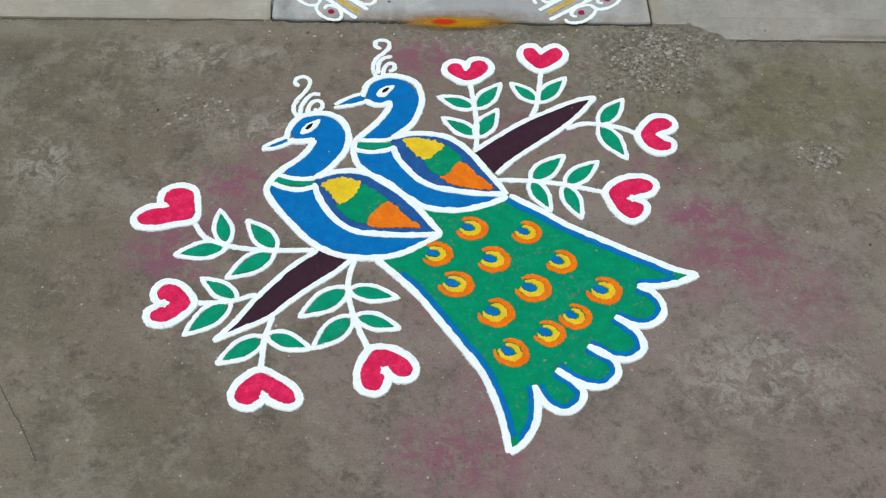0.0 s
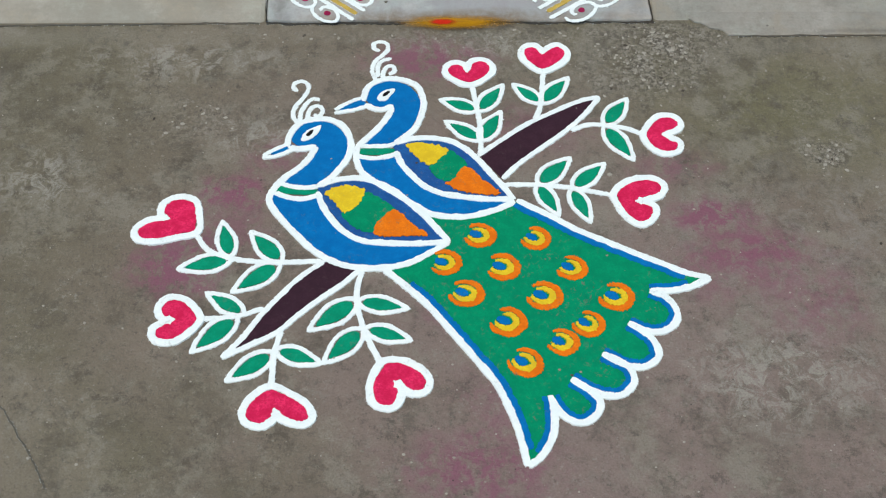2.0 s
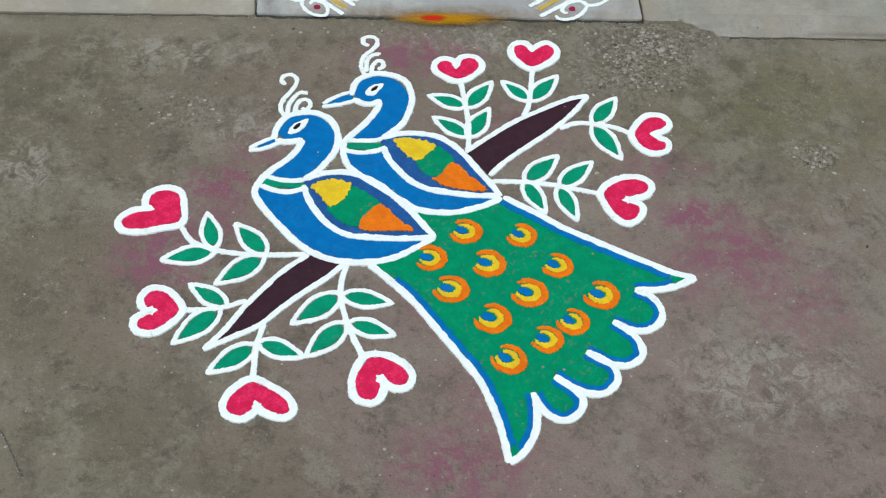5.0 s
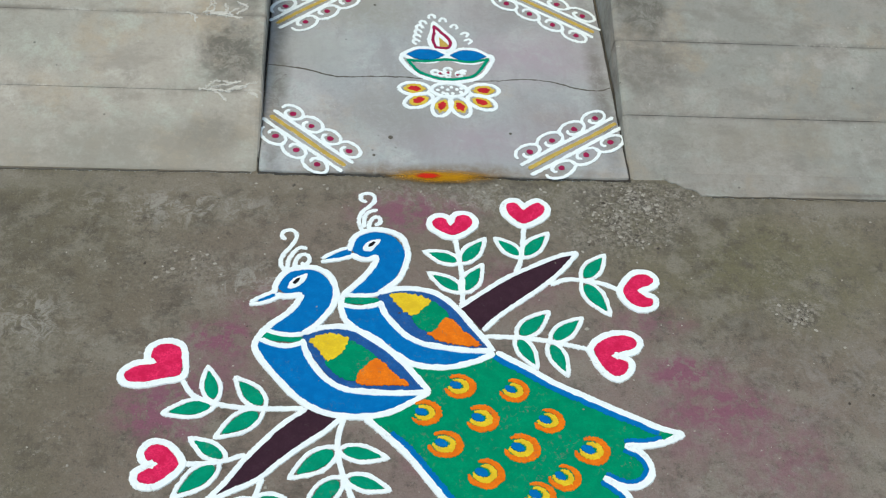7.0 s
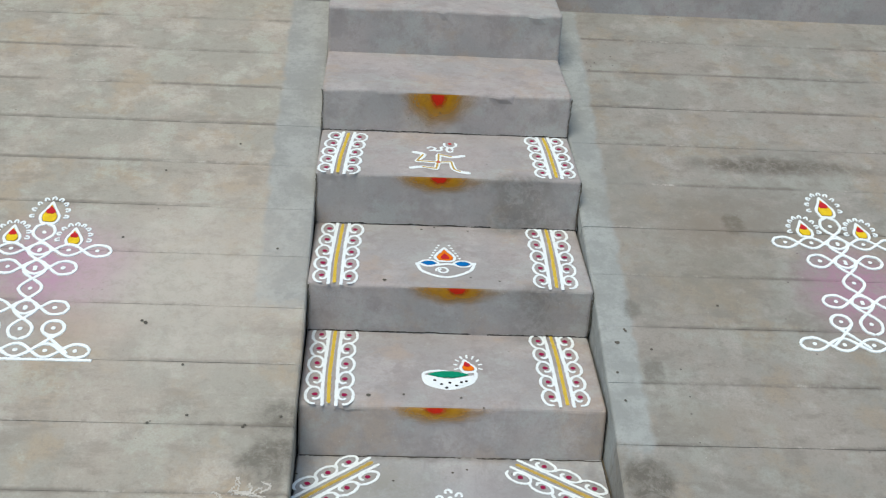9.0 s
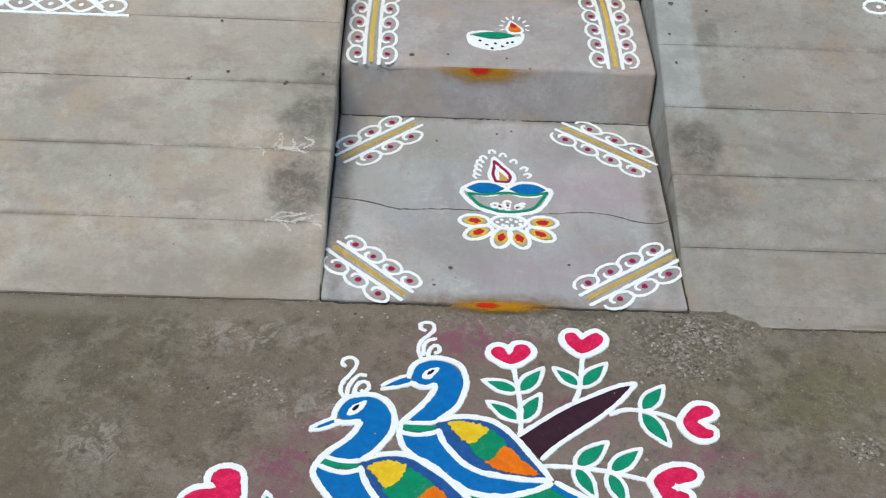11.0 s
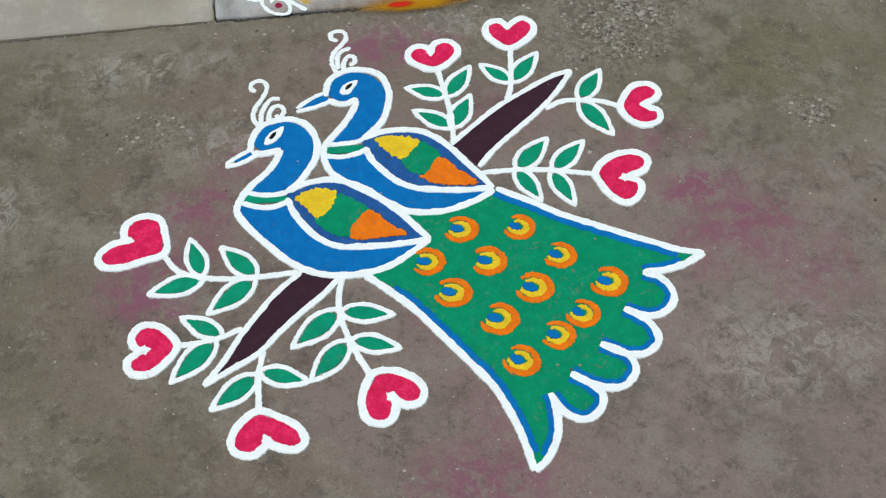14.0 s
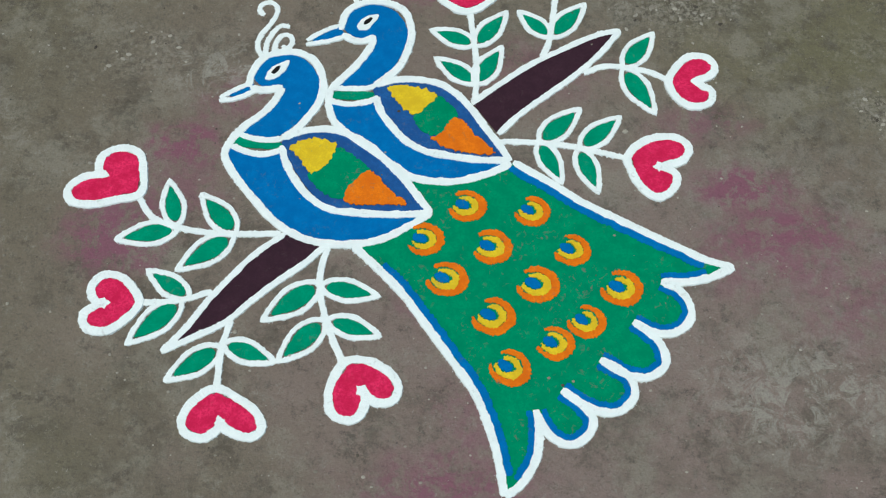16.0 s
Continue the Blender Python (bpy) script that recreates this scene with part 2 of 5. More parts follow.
    c = n.mix(n.math("MULTIPLY", dark, 0.8), c, (0.03, 0.025, 0.02))
    c = n.mix(n.span(n.noise(240, 3, 0.7), 0.35, 0.75, 0.0, 0.3), c, (0.085, 0.075, 0.062))
    h = n.math("ADD", n.noise(70, 6, 0.72), n.math("MULTIPLY", grit, 0.35))
    return n.done(c, n.bump(n.noise(4.0, 4), 0.4, 0.03, n.bump(n.noise(17, 9, 0.78), 0.55, 0.012, n.bump(h, 0.5, 0.004))))


def smear(name, colour, deep, edge=0.35):
    """Powder rubbed on by hand, fading out at its border."""
    n = Nodes(name, 0.9)
    n.b.inputs["Specular IOR Level"].default_value = 0.1
    c = n.mix(n.span(n.noise(40, 5, 0.7), 0.35, 0.7), deep, colour)
    d = n.t.nodes.new("ShaderNodeVectorMath")
    d.operation = "LENGTH"
    n.put(d.inputs[0], n.co)
    r = n.math("ADD", d.outputs["Value"], n.math("MULTIPLY", n.math("SUBTRACT", n.noise(2.4, 6, 0.62), 0.5), 0.75))
    patchy = n.span(n.noise(5, 6, 0.7), 0.36, 0.58, 0.72, 1.0)
    n.put(n.b.inputs["Alpha"], n.math("MULTIPLY", patchy, n.span(r, 0.95 - edge, 1.05, 0.96, 0.0)))
    return n.done(c)


GROUND = ground_material()
RAMP_L = cement("ramp_cement", (0.372, 0.334, 0.280), (0.245, 0.218, 0.182), (0.470, 0.434, 0.376), 0.6, 0.0, True,
                (((-0.515, 0.35, 0.10, 0.11, 0.6, 0.9, 9.0), GREY_STAIN, 0.9), ((-0.515, 0.57, 0.085, 0.10, 0.6, 0.9, 9.0), GREY_STAIN, 0.8),
                 ((-0.57, 0.10, 0.08, 0.06, 0.6, 0.8, 12.0), GREY_STAIN, 0.6), ((-0.5, 0.73, 0.07, 0.07, 0.6, 0.8, 12.0), GREY_STAIN, 0.7),
                 ((-0.75, 0.05, 0.50, 0.11, 0.8, 0.5, 5.0), (0.262, 0.238, 0.198), 0.75),
                 ((-1.22, 1.30, 0.24, 0.22, 0.9, 0.35, 7.0), (0.41, 0.215, 0.320), 1.0), ((-1.10, 1.05, 0.2, 0.1, 0.9, 0.4, 7.0), (0.36, 0.25, 0.20), 0.55),
                 ((-1.36, 1.0, 0.14, 0.14, 0.9, 0.4, 7.0), (0.31, 0.29, 0.29), 0.6),
                 ((-0.85, 1.25, 0.45, 0.42, 0.9, 0.5, 3.0), (0.475, 0.437, 0.380), 0.7)),
                (0.6, 1.2, 1.0), (-0.53, 0.085, 1.16, (0.345, 0.352, 0.330)))
RAMP_R = cement("ramp_cement_darker", (0.292, 0.267, 0.233), (0.190, 0.171, 0.146), (0.37, 0.342, 0.305), 0.7, 0.038, True,
                (((0.525, 0.52, 0.075, 0.10, 0.4, 0.5, 11.0), GREY_STAIN, 0.9), ((0.525, 0.34, 0.085, 0.09, 0.5, 0.7, 11.0), GREY_STAIN, 0.6),
                 ((1.33, 1.30, 0.2, 0.22, 0.8, 0.3, 7.0), (0.34, 0.195, 0.255), 0.95), ((1.17, 1.93, 0.34, 0.055, 0.7, 0.6, 7.0), (0.13, 0.115, 0.095), 1.0), ((1.0, 1.65, 0.35, 0.16, 0.9, 0.6, 5.0), (0.21, 0.185, 0.155), 0.7), ((0.62, 1.75, 0.12, 0.3, 0.9, 0.6, 6.0), (0.23, 0.222, 0.195), 0.7),
                 ((0.9, 1.55, 0.15, 0.1, 0.8, 0.7, 9.0), (0.24, 0.18, 0.14), 0.55), ((0.86, 1.42, 0.26, 0.34, 0.9, 0.6, 5.0), (0.205, 0.190, 0.152), 0.6),
                 ((0.57, 1.18, 0.03, 0.05, 0.5, 0.9, 22.0), (0.14, 0.135, 0.115), 0.7), ((0.60, 0.93, 0.035, 0.06, 0.5, 0.9, 22.0), (0.15, 0.14, 0.12), 0.7), ((0.98, 1.60, 0.04, 0.06, 0.5, 0.8, 18.0), (0.13, 0.115, 0.09), 0.7),
                 ((0.75, 0.75, 0.2, 0.08, 0.8, 0.7, 7.0), (0.26, 0.23, 0.185), 0.5), ((0.62, 1.25, 0.06, 0.2, 0.8, 0.8, 9.0), (0.21, 0.20, 0.175), 0.6),
                 ((0.8, 0.12, 0.25, 0.06, 0.8, 0.8, 8.0), (0.23, 0.205, 0.165), 0.6)),
                (0.65, 1.2, 1.0), (0.50, 0.060, 0.62, (0.340, 0.355, 0.335)))
STEP = cement("step_cement", (0.385, 0.345, 0.328), (0.275, 0.245, 0.232), (0.45, 0.415, 0.398), 0.5, 0, False,
              (((0.25, 1.60, 0.14, 0.05, 0.8, 0.5, 9.0, 0.41), (0.14, 0.13, 0.115), 0.6), ((0.28, 1.18, 0.1, 0.05, 0.8, 0.5, 9.0, 0.26), (0.145, 0.13, 0.115), 0.55)))
LANDING = cement("landing_cement", (0.385, 0.372, 0.366), (0.27, 0.262, 0.258), (0.455, 0.45, 0.44), 0.5, 0, False,
                 (((0.25, 0.45, 0.2, 0.12, 0.9, 0.6, 6.0), (0.356, 0.296, 0.322), 0.9), ((0.1, 0.12, 0.3, 0.08, 0.9, 0.6, 6.0), (0.328, 0.277, 0.299), 0.8),
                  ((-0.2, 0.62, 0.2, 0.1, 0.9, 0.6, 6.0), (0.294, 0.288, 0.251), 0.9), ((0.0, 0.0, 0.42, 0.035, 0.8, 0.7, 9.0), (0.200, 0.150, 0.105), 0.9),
                  # darker strips along both landing sides and below the first riser
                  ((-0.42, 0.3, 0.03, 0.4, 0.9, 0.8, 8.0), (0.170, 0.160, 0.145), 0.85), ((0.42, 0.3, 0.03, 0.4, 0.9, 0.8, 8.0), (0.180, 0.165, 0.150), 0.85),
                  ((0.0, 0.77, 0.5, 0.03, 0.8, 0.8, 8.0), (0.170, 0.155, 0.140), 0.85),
                  ((-0.12, 0.2, 0.16, 0.13, 0.9, 0.8, 6.0), (0.277, 0.266, 0.251), 0.8), ((0.2, 0.62, 0.15, 0.1, 0.9, 0.8, 6.0), (0.282, 0.262, 0.255), 0.8),
                  ((0.3, 0.2, 0.12, 0.1, 0.9, 0.8, 6.0), (0.282, 0.251, 0.251), 0.8), ((-0.30, 0.45, 0.13, 0.1, 0.9, 0.8, 6.0), (0.350, 0.359, 0.339), 0.8)), (1.8, 0.45, 1.0))
LIME = powder("lime_crust", (0.62, 0.59, 0.53), (0.45, 0.42, 0.37), (0.28, 0.25, 0.21), 0.9, 0.5)
WALLS = cement("house_plaster", (0.5, 0.47, 0.4), (0.42, 0.39, 0.33), (0.6, 0.57, 0.5))
JOINT = cement("joint_dirt", (0.11, 0.096, 0.078), (0.08, 0.07, 0.058), (0.14, 0.125, 0.105))
CRACK = cement("crack_dark", (0.05, 0.045, 0.04), (0.03, 0.028, 0.025), (0.08, 0.07, 0.06))
WHITE = powder("white_powder", (0.86, 0.905, 0.90), (0.78, 0.83, 0.825), gaps=0.25, grain=0.3)
BLUE = powder("blue_powder", (0.003, 0.170, 0.46), (0.002, 0.125, 0.37), (0.06, 0.14, 0.24), 0.55)
WING_BLUE = powder("dull_blue_powder", (0.02, 0.115, 0.34), (0.015, 0.075, 0.25), (0.10, 0.13, 0.2), 0.7)
GREEN = powder("green_powder", (0.004, 0.280, 0.128), (0.003, 0.205, 0.10), (0.13, 0.16, 0.12), 0.85)
LEAF_GREEN = powder("leaf_green_powder", (0.006, 0.30, 0.165), (0.004, 0.22, 0.12), gaps=0.3)
PINK = powder("pink_powder", (0.82, 0.034, 0.135), (0.55, 0.012, 0.068), gaps=0.1, grain=0.8)
RED = powder("red_powder", (0.62, 0.03, 0.03), (0.42, 0.02, 0.03), gaps=0.3)
YELLOW = powder("yellow_powder", (0.83, 0.60, 0.03), (0.66, 0.43, 0.025), (0.4, 0.35, 0.1), 0.5)
OCHRE = powder("ochre_powder", (0.60, 0.42, 0.09), (0.45, 0.31, 0.08), (0.25, 0.22, 0.15), 0.6)
GOLD = powder("gold_powder", (0.74, 0.52, 0.07), (0.58, 0.40, 0.06), (0.25, 0.22, 0.15), 0.5)
ORANGE = powder("orange_powder", (0.86, 0.22, 0.012), (0.68, 0.14, 0.01), (0.3, 0.16, 0.08), 0.6)
BROWN = powder("maroon_powder", (0.052, 0.022, 0.034), (0.036, 0.016, 0.025), (0.09, 0.06, 0.06), 0.3)
BLACK = powder("black_powder", (0.018, 0.016, 0.016), (0.01, 0.01, 0.01), gaps=0.0)
MAROON_DOT = powder("dark_red_powder", (0.36, 0.02, 0.085), (0.25, 0.015, 0.06), gaps=0.2)
TURMERIC = smear("turmeric_paste", (0.50, 0.245, 0.006), (0.37, 0.165, 0.006), 0.7)
VERMILION = smear("vermilion_paste", (0.68, 0.022, 0.010), (0.50, 0.018, 0.010), 0.55)


# ---- mesh helpers ----
def part(name, bm, material, parent=None, label="", smooth=False):
    me = bpy.data.meshes.new(name)
    bm.to_mesh(me)
    bm.free()
    if smooth:
        for p in me.polygons:
            p.use_smooth = True
    me.materials.append(material)
    ob = new(name, me)
    ob.parent = parent
    return tagged(ob, label)


def thing(name, m, label, category, group="", kind=""):
    ob = new(name)
    ob.empty_display_size = 0.1
    ob.matrix_world = m
    return tagged(ob, label, category, group, kind)


def smooth_line(pts, step=0.004, closed=False):
    """A flowing line through a few points; a point given twice is a corner."""
    runs, run = [], []
    for p in pts:
        if run and p == run[-1]:
            runs.append(run)
            run = []
        run.append(p)
    if closed and not runs:
        ring = [Vector(p) for p in pts]
        n = len(ring)
        quads = [(ring[i - 1], ring[i], ring[(i + 1) % n], ring[(i + 2) % n]) for i in range(n)]
    else:
        runs.append(run + ([pts[0]] if closed and run[-1] != pts[0] else []))
        quads = []
        for r in runs:
            v = [Vector(p) for p in r]
            if len(v) < 2:
                continue
            v = [v[0] * 2 - v[1]] + v + [v[-1] * 2 - v[-2]]
            quads += [tuple(v[i:i + 4]) for i in range(len(v) - 3)]
    out = []
    for a, b, c, d in quads:
        k = max(2, int((c - b).length / step))
        for j in range(k):
            t = j / k
            out.append(0.5 * ((2 * b) + (c - a) * t + (2 * a - 5 * b + 4 * c - d) * t * t + (3 * b - a - 3 * c + d) * t ** 3))
    if not closed:
        out.append(quads[-1][2].copy())
    return out


GRAINS = []


def sides(line, closed):
    n = len(line)
    for i, p in enumerate(line):
        a = line[i - 1] if i or closed else p
        b = line[(i + 1) % n] if i + 1 < n or closed else p
        d = (b - a)
        d = d.normalized() if d.length > 1e-9 else Vector((1, 0))
        yield p, Vector((-d.y, d.x))


def stroke(bm, pts, width, z=0.0, high=0.0010, closed=False, shift=0.0, step=0.0018, rag=0.0008, ends=0.55, m=None, flow=True, swell=0.0):
    """A poured line of powder: a low ridge with ragged edges. shift: to the left of its way."""
    line = smooth_line(pts, step, closed) if flow else [Vector(p) for p in pts]
    rows_, n = [], len(line)
    for i, (p, side) in enumerate(sides(line, closed)):
        near = 1.0 if closed else min(1.0, ends + (1 - ends) * min(i, n - 1 - i) * step / (width * 0.5))
        wob = noise.noise(Vector((p.x * 60, p.y * 60, z * 99))) * width * 0.10
        half = width * 0.5 * near * (1.0 - swell + swell * math.sin(math.pi * i / max(1, n - 1)))
        c = p + side * (shift + wob * 0.5)
        f = 420.0
        l = half + wob + random.uniform(-rag, rag) + noise.noise(Vector((p.x * f, p.y * f, 3.1))) * rag * 1.3
        r = half + wob + random.uniform(-rag, rag) + noise.noise(Vector((p.x * f, p.y * f, 8.7))) * rag * 1.3
        lump = high * (0.85 + 0.3 * random.random())
        ring = [(c + side * l, -z), (c + side * l * 0.92, lump * 0.9), (c, lump), (c - side * r * 0.92, lump * 0.9), (c - side * r, -z)]
        rows_.append([bm.verts.new((q.x, q.y, z + h)) for q, h in ring])
        for _ in range(2):
            GRAINS.append((m or Matrix(), c + side * random.choice((l, -r)) * (0.96 + abs(random.gauss(0, 0.12)))))
    for a, b in zip(rows_, rows_[1:] + (rows_[:1] if closed else [])):
        for k in range(4):
            bm.faces.new((a[k], a[k + 1], b[k + 1], b[k]))


def fill(bm, pts, z=0.0016, step=0.0035, rag=0.0008, flow=True, grow=0.0):
    """A patch of powder with a ragged border."""
    line = smooth_line(pts, step, True) if flow else [Vector(p) for p in pts]
    top = []
    turn = sum(a.x * b.y - b.x * a.y for a, b in zip(line, line[1:] + line[:1]))
    for p, side in sides(line, True):
        q = p + side * (random.uniform(-rag, rag) + noise.noise(Vector((p.x * 160, p.y * 160, 5.0))) * rag * 1.5 - math.copysign(grow, turn))
        top.append(bm.verts.new((q.x, q.y, z)))
    face = bm.faces.new(top)
    low = [bm.verts.new((v.co.x, v.co.y, max(0.0, z - 0.0025))) for v in top]
    for i in range(len(top)):
        j = (i + 1) % len(top)
        bm.faces.new((top[i], low[i], low[j], top[j]))
    face.normal_update()
    if face.normal.z < 0:
        face.normal_flip()
    bmesh.ops.triangulate(bm, faces=[face], ngon_method="EAR_CLIP")


def patch(name, pts, material, parent, z=0.0016, label="", **kw):
    bm = bmesh.new()
    fill(bm, pts, z, **kw)
    return part(name, bm, material, parent, label)


def lines(name, runs, width, material, parent, z=0.0, label="", **kw):
    bm = bmesh.new()
    for r in runs:
        stroke(bm, r, width, z, m=parent.matrix_world.copy() if parent.parent is None else parent.parent.matrix_world.copy(), **kw)
    return part(name, bm, material, parent, label)


def dots(name, places, size, material, parent, z=0.0, high=0.0018, label=""):
    for x, y in places:
        bm = bmesh.new()
        ring = []
        for k in range(8):
            a = k * math.tau / 8
            r = size * random.uniform(0.85, 1.15)
            ring.append(bm.verts.new((x + r * math.cos(a), y + r * math.sin(a), z)))
        top = bm.verts.new((x, y, z + high))
        for k in range(8):
            bm.faces.new((ring[k], ring[(k + 1) % 8], top))
        part(name, bm, material, parent, label, True)


def arc(cx, cy, rx, ry, a0, a1, turn=0.0, n=9):
    out = []
    for k in range(n):
        a = radians(a0 + (a1 - a0) * k / (n - 1))
        x, y = rx * math.cos(a), ry * math.sin(a)
        c, s = math.cos(radians(turn)), math.sin(radians(turn))
        out.append((cx + c * x - s * y, cy + s * x + c * y))
    return out


def block(bm, lo, hi, bevel=0.0, segments=2):
    made = bmesh.ops.create_cube(bm, size=1)["verts"]
    for v in made:
        v.co = Vector([(a + b) / 2 + c * (b - a) for a, b, c in zip(lo, hi, v.co)])
    if bevel:
        edges = {e for v in made for e in v.link_edges}
        bmesh.ops.bevel(bm, geom=list(edges), offset=bevel, segments=segments, affect="EDGES", profile=0.5)


# ---- the setting: ground, ramps, stair, porch, house wall ----
SLOPE = math.degrees(math.atan(0.275))
bm = bmesh.new()
bmesh.ops.create_grid(bm, x_segments=40, y_segments=40, size=1)
for v in bm.verts:
    v.co.x = math.copysign(abs(v.co.x) ** 4 * 400, v.co.x)
    v.co.y = math.copysign(abs(v.co.y) ** 4 * 400, v.co.y) - 0.6
ground = part("ground", bm, GROUND)
tagged(ground, "worn brown cement yard with pink powder stains", "ground", kind="structure")


def worn_slab(x0, x1, s0, s1, thick, lift):
    """One course of the ramp, its edges a little chipped."""
    bm = bmesh.new()
    xs = [x0, x0 + 0.004, x0 + 0.012] + [x0 + (x1 - x0) * i / 24 for i in range(1, 24)] + [x1 - 0.012, x1 - 0.004, x1]
    n = len(xs) - 1
    top, low = [], []
    lift0 = lift
    for i, x in enumerate(xs):
        lift = lift0 - (0.007, 0.002, 0.0)[min(i, n - i, 2)] + noise.noise(Vector((x * 3, s0 * 5, 2.0))) * 0.0012
        j0, j1 = random.uniform(0.0, 0.0008), random.uniform(-0.0008, 0.0)
        dx = random.uniform(-0.0012, 0.0012) if i in (0, n) else 0
        top.append([bm.verts.new((x + dx, s, h)) for s, h in ((s0 + j0, lift - 0.0012), (s0 + j0 + 0.007, lift), (s1 + j1 - 0.007, lift), (s1 + j1, lift - 0.0012))])
        low.append([bm.verts.new((x + dx, s, lift - thick)) for s in (s0 + j0, s1 + j1)])
    for i in range(n):
        a, b = top[i], top[i + 1]
        for k in range(3):
            bm.faces.new((a[k], b[k], b[k + 1], a[k + 1]))
        bm.faces.new((low[i][0], low[i + 1][0], b[0], a[0]))
        bm.faces.new((a[3], b[3], low[i + 1][1], low[i][1]))
    for i, f in ((0, 1), (n, -1)):
        ring = [low[i][0], *top[i], low[i][1]]
        bm.faces.new(ring if f > 0 else ring[::-1])
    return bm


def ramp(name, inner, outer, first, material, label):
    """A sloping apron of cast cement courses beside the stair."""
    at = pose(0, 0, 0, SLOPE)
    root = thing(name, at, label, "ramp", kind="structure")
    side = 1 if outer > inner else -1
    joints = [0.0] + [first + 0.2295 * k for k in range(13)]
    core = bmesh.new()
    a, b = sorted((inner + side * 0.004, outer))
    block(core, (a, -0.02, -0.9), (b, joints[-1] - 0.01, -0.009))
    part("bed", core, material, root)
    for s0, s1 in zip(joints, joints[1:]):
        a, b = sorted((inner, outer))
        part("slab", worn_slab(a, b, s0 + 0.0001, s1 - 0.0001, 0.05, random.uniform(-0.0006, 0.0006)), material, root)
    return root


ramp("ramp_west", -0.4535, -7.0, 0.229, RAMP_L, "sloping cement apron cast in long courses, lime along the joints")
ramp("ramp_east", 0.4535, 7.0, 0.192, RAMP_R, "sloping weathered cement apron with a smooth border strip")

# the worn foot of the eastern apron, running out over the yard
toe = bmesh.new()
tops = []
for k in range(121):
    u = (k / 120) ** 2
    px = 0.54 + 6.4 * u
    reach = min(1.0, max(0.0, (px - 0.54) / 0.09 + 0.5 * noise.noise(Vector((px * 40, 0, 7)))))
    front = 0.006 - 0.054 * reach + 0.010 * noise.noise(Vector((px * 23, 0, 5))) * (1 if px < 0.8 else 0.25)
    tops.append([toe.verts.new((px, py, pz)) for py, pz in ((front, -0.01), (front, 0.0035), (front + 0.003, 0.0055), (0.012, 0.0072), (0.024, 0.0072))])
for a, b in zip(tops, tops[1:]):
    for k in range(4):
        toe.faces.new((a[k], b[k], b[k + 1], a[k + 1]))
tagged(part("ramp_foot", toe, RAMP_R), "worn cement foot of the apron along the yard", "ramp", kind="structure")


def lime_crust(x0, x1, s, count):
    """White lime that has bled out along a joint beside the stair."""
    crust = thing("lime_crust", pose(0, 0, 0, SLOPE), "ragged white lime crust along a cement joint", "lime crust", kind="structure")
    for _ in range(count):
        u, w = random.uniform(x0, x1), s + random.gauss(0, 0.004)
        run, head = [(u, w)], random.choice((0.0, 0.0, 0.1, -0.1, -0.5))
        for _ in range(random.randint(3, 7)):
            head += random.gauss(0, 0.38)
            u, w = u + 0.013 * math.cos(head), w + 0.009 * math.sin(head)
            if u > -0.462:
                break
            run.append((u, w))
        if len(run) > 2:
            lines("crust", [run], random.uniform(0.0025, 0.006), LIME, crust, 0.0006, high=0.0008, rag=0.0022)


lime_crust(-0.66, -0.48, 0.46, 9)
lime_crust(-0.62, -0.48, 0.232, 10)

stair = thing("staircase", pose(0, 0, 0), "grey cement entrance steps with powder drawings on the treads", "stairs", kind="structure")
TREADS = [(0.0, 0.01), (0.79, 0.175), (1.187, 0.35), (1.607, 0.54), (1.985, 0.70), (2.40, 0.88), (2.82, 1.06)]


def step_mesh(y0, y1, z, low, bevel, batter=0.0):
    bm = bmesh.new()
    block(bm, (-0.452, y0, low), (0.452, y1, z), bevel, 3)
    bmesh.ops.subdivide_edges(bm, edges=[e for e in bm.edges if e.calc_length() > 0.3], cuts=34, use_grid_fill=True)
    for v in bm.verts:
        k = noise.noise(v.co * 7.0) * 0.0035
        if v.co.y < y0 + 0.016 and v.co.z > z - 0.016:
            k += noise.noise(v.co * 38.0) * 0.0030 - max(0.0, noise.noise(v.co * 17.0 + Vector((z * 40, 0, 0))) - 0.35) * 0.02
        if v.co.y < y0 + 0.03:
            v.co.y -= batter * min(1.0, (z - v.co.z) / 0.165)
        v.co += Vector((0, k * (1 if v.co.y < y0 + 0.05 else 0), k * 0.6 if v.co.z > z - 0.03 else 0))
    return bm


for i, ((y0, z), (y1, _)) in enumerate(zip(TREADS, TREADS[1:])):
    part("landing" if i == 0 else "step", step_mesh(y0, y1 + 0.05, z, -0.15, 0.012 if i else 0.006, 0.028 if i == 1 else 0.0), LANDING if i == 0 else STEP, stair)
porch = bmesh.new()
block(porch, (-7, 2.82, -0.1), (7, 6, 1.06), 0.015)
tagged(part("porch", porch, STEP), "plain cement porch at the head of the steps", "porch", kind="structure")
house = bmesh.new()
block(house, (-7, 5.0, 1.08), (7, 5.25, 4.2), 0.01)
tagged(part("wall_north", house, WALLS), "plain plastered house wall behind the porch", "wall", kind="structure")

# dark joints and cracks
FLAT = pose(0, 0, 0)


def crack(pts, width, m, z, label, dirt=None):
    ob = thing("crack", m, label, "crack", kind="structure")
    jag = [(p.x + random.uniform(-1, 1) * width * 0.45, p.y + random.uniform(-1, 1) * width * 0.45) for p in smooth_line(pts, 0.014 if len(pts) > 6 else 0.03)]
    lines("crack_line", [jag], width, dirt or CRACK, ob, z, high=0.0005, rag=width * 0.3, step=0.005)


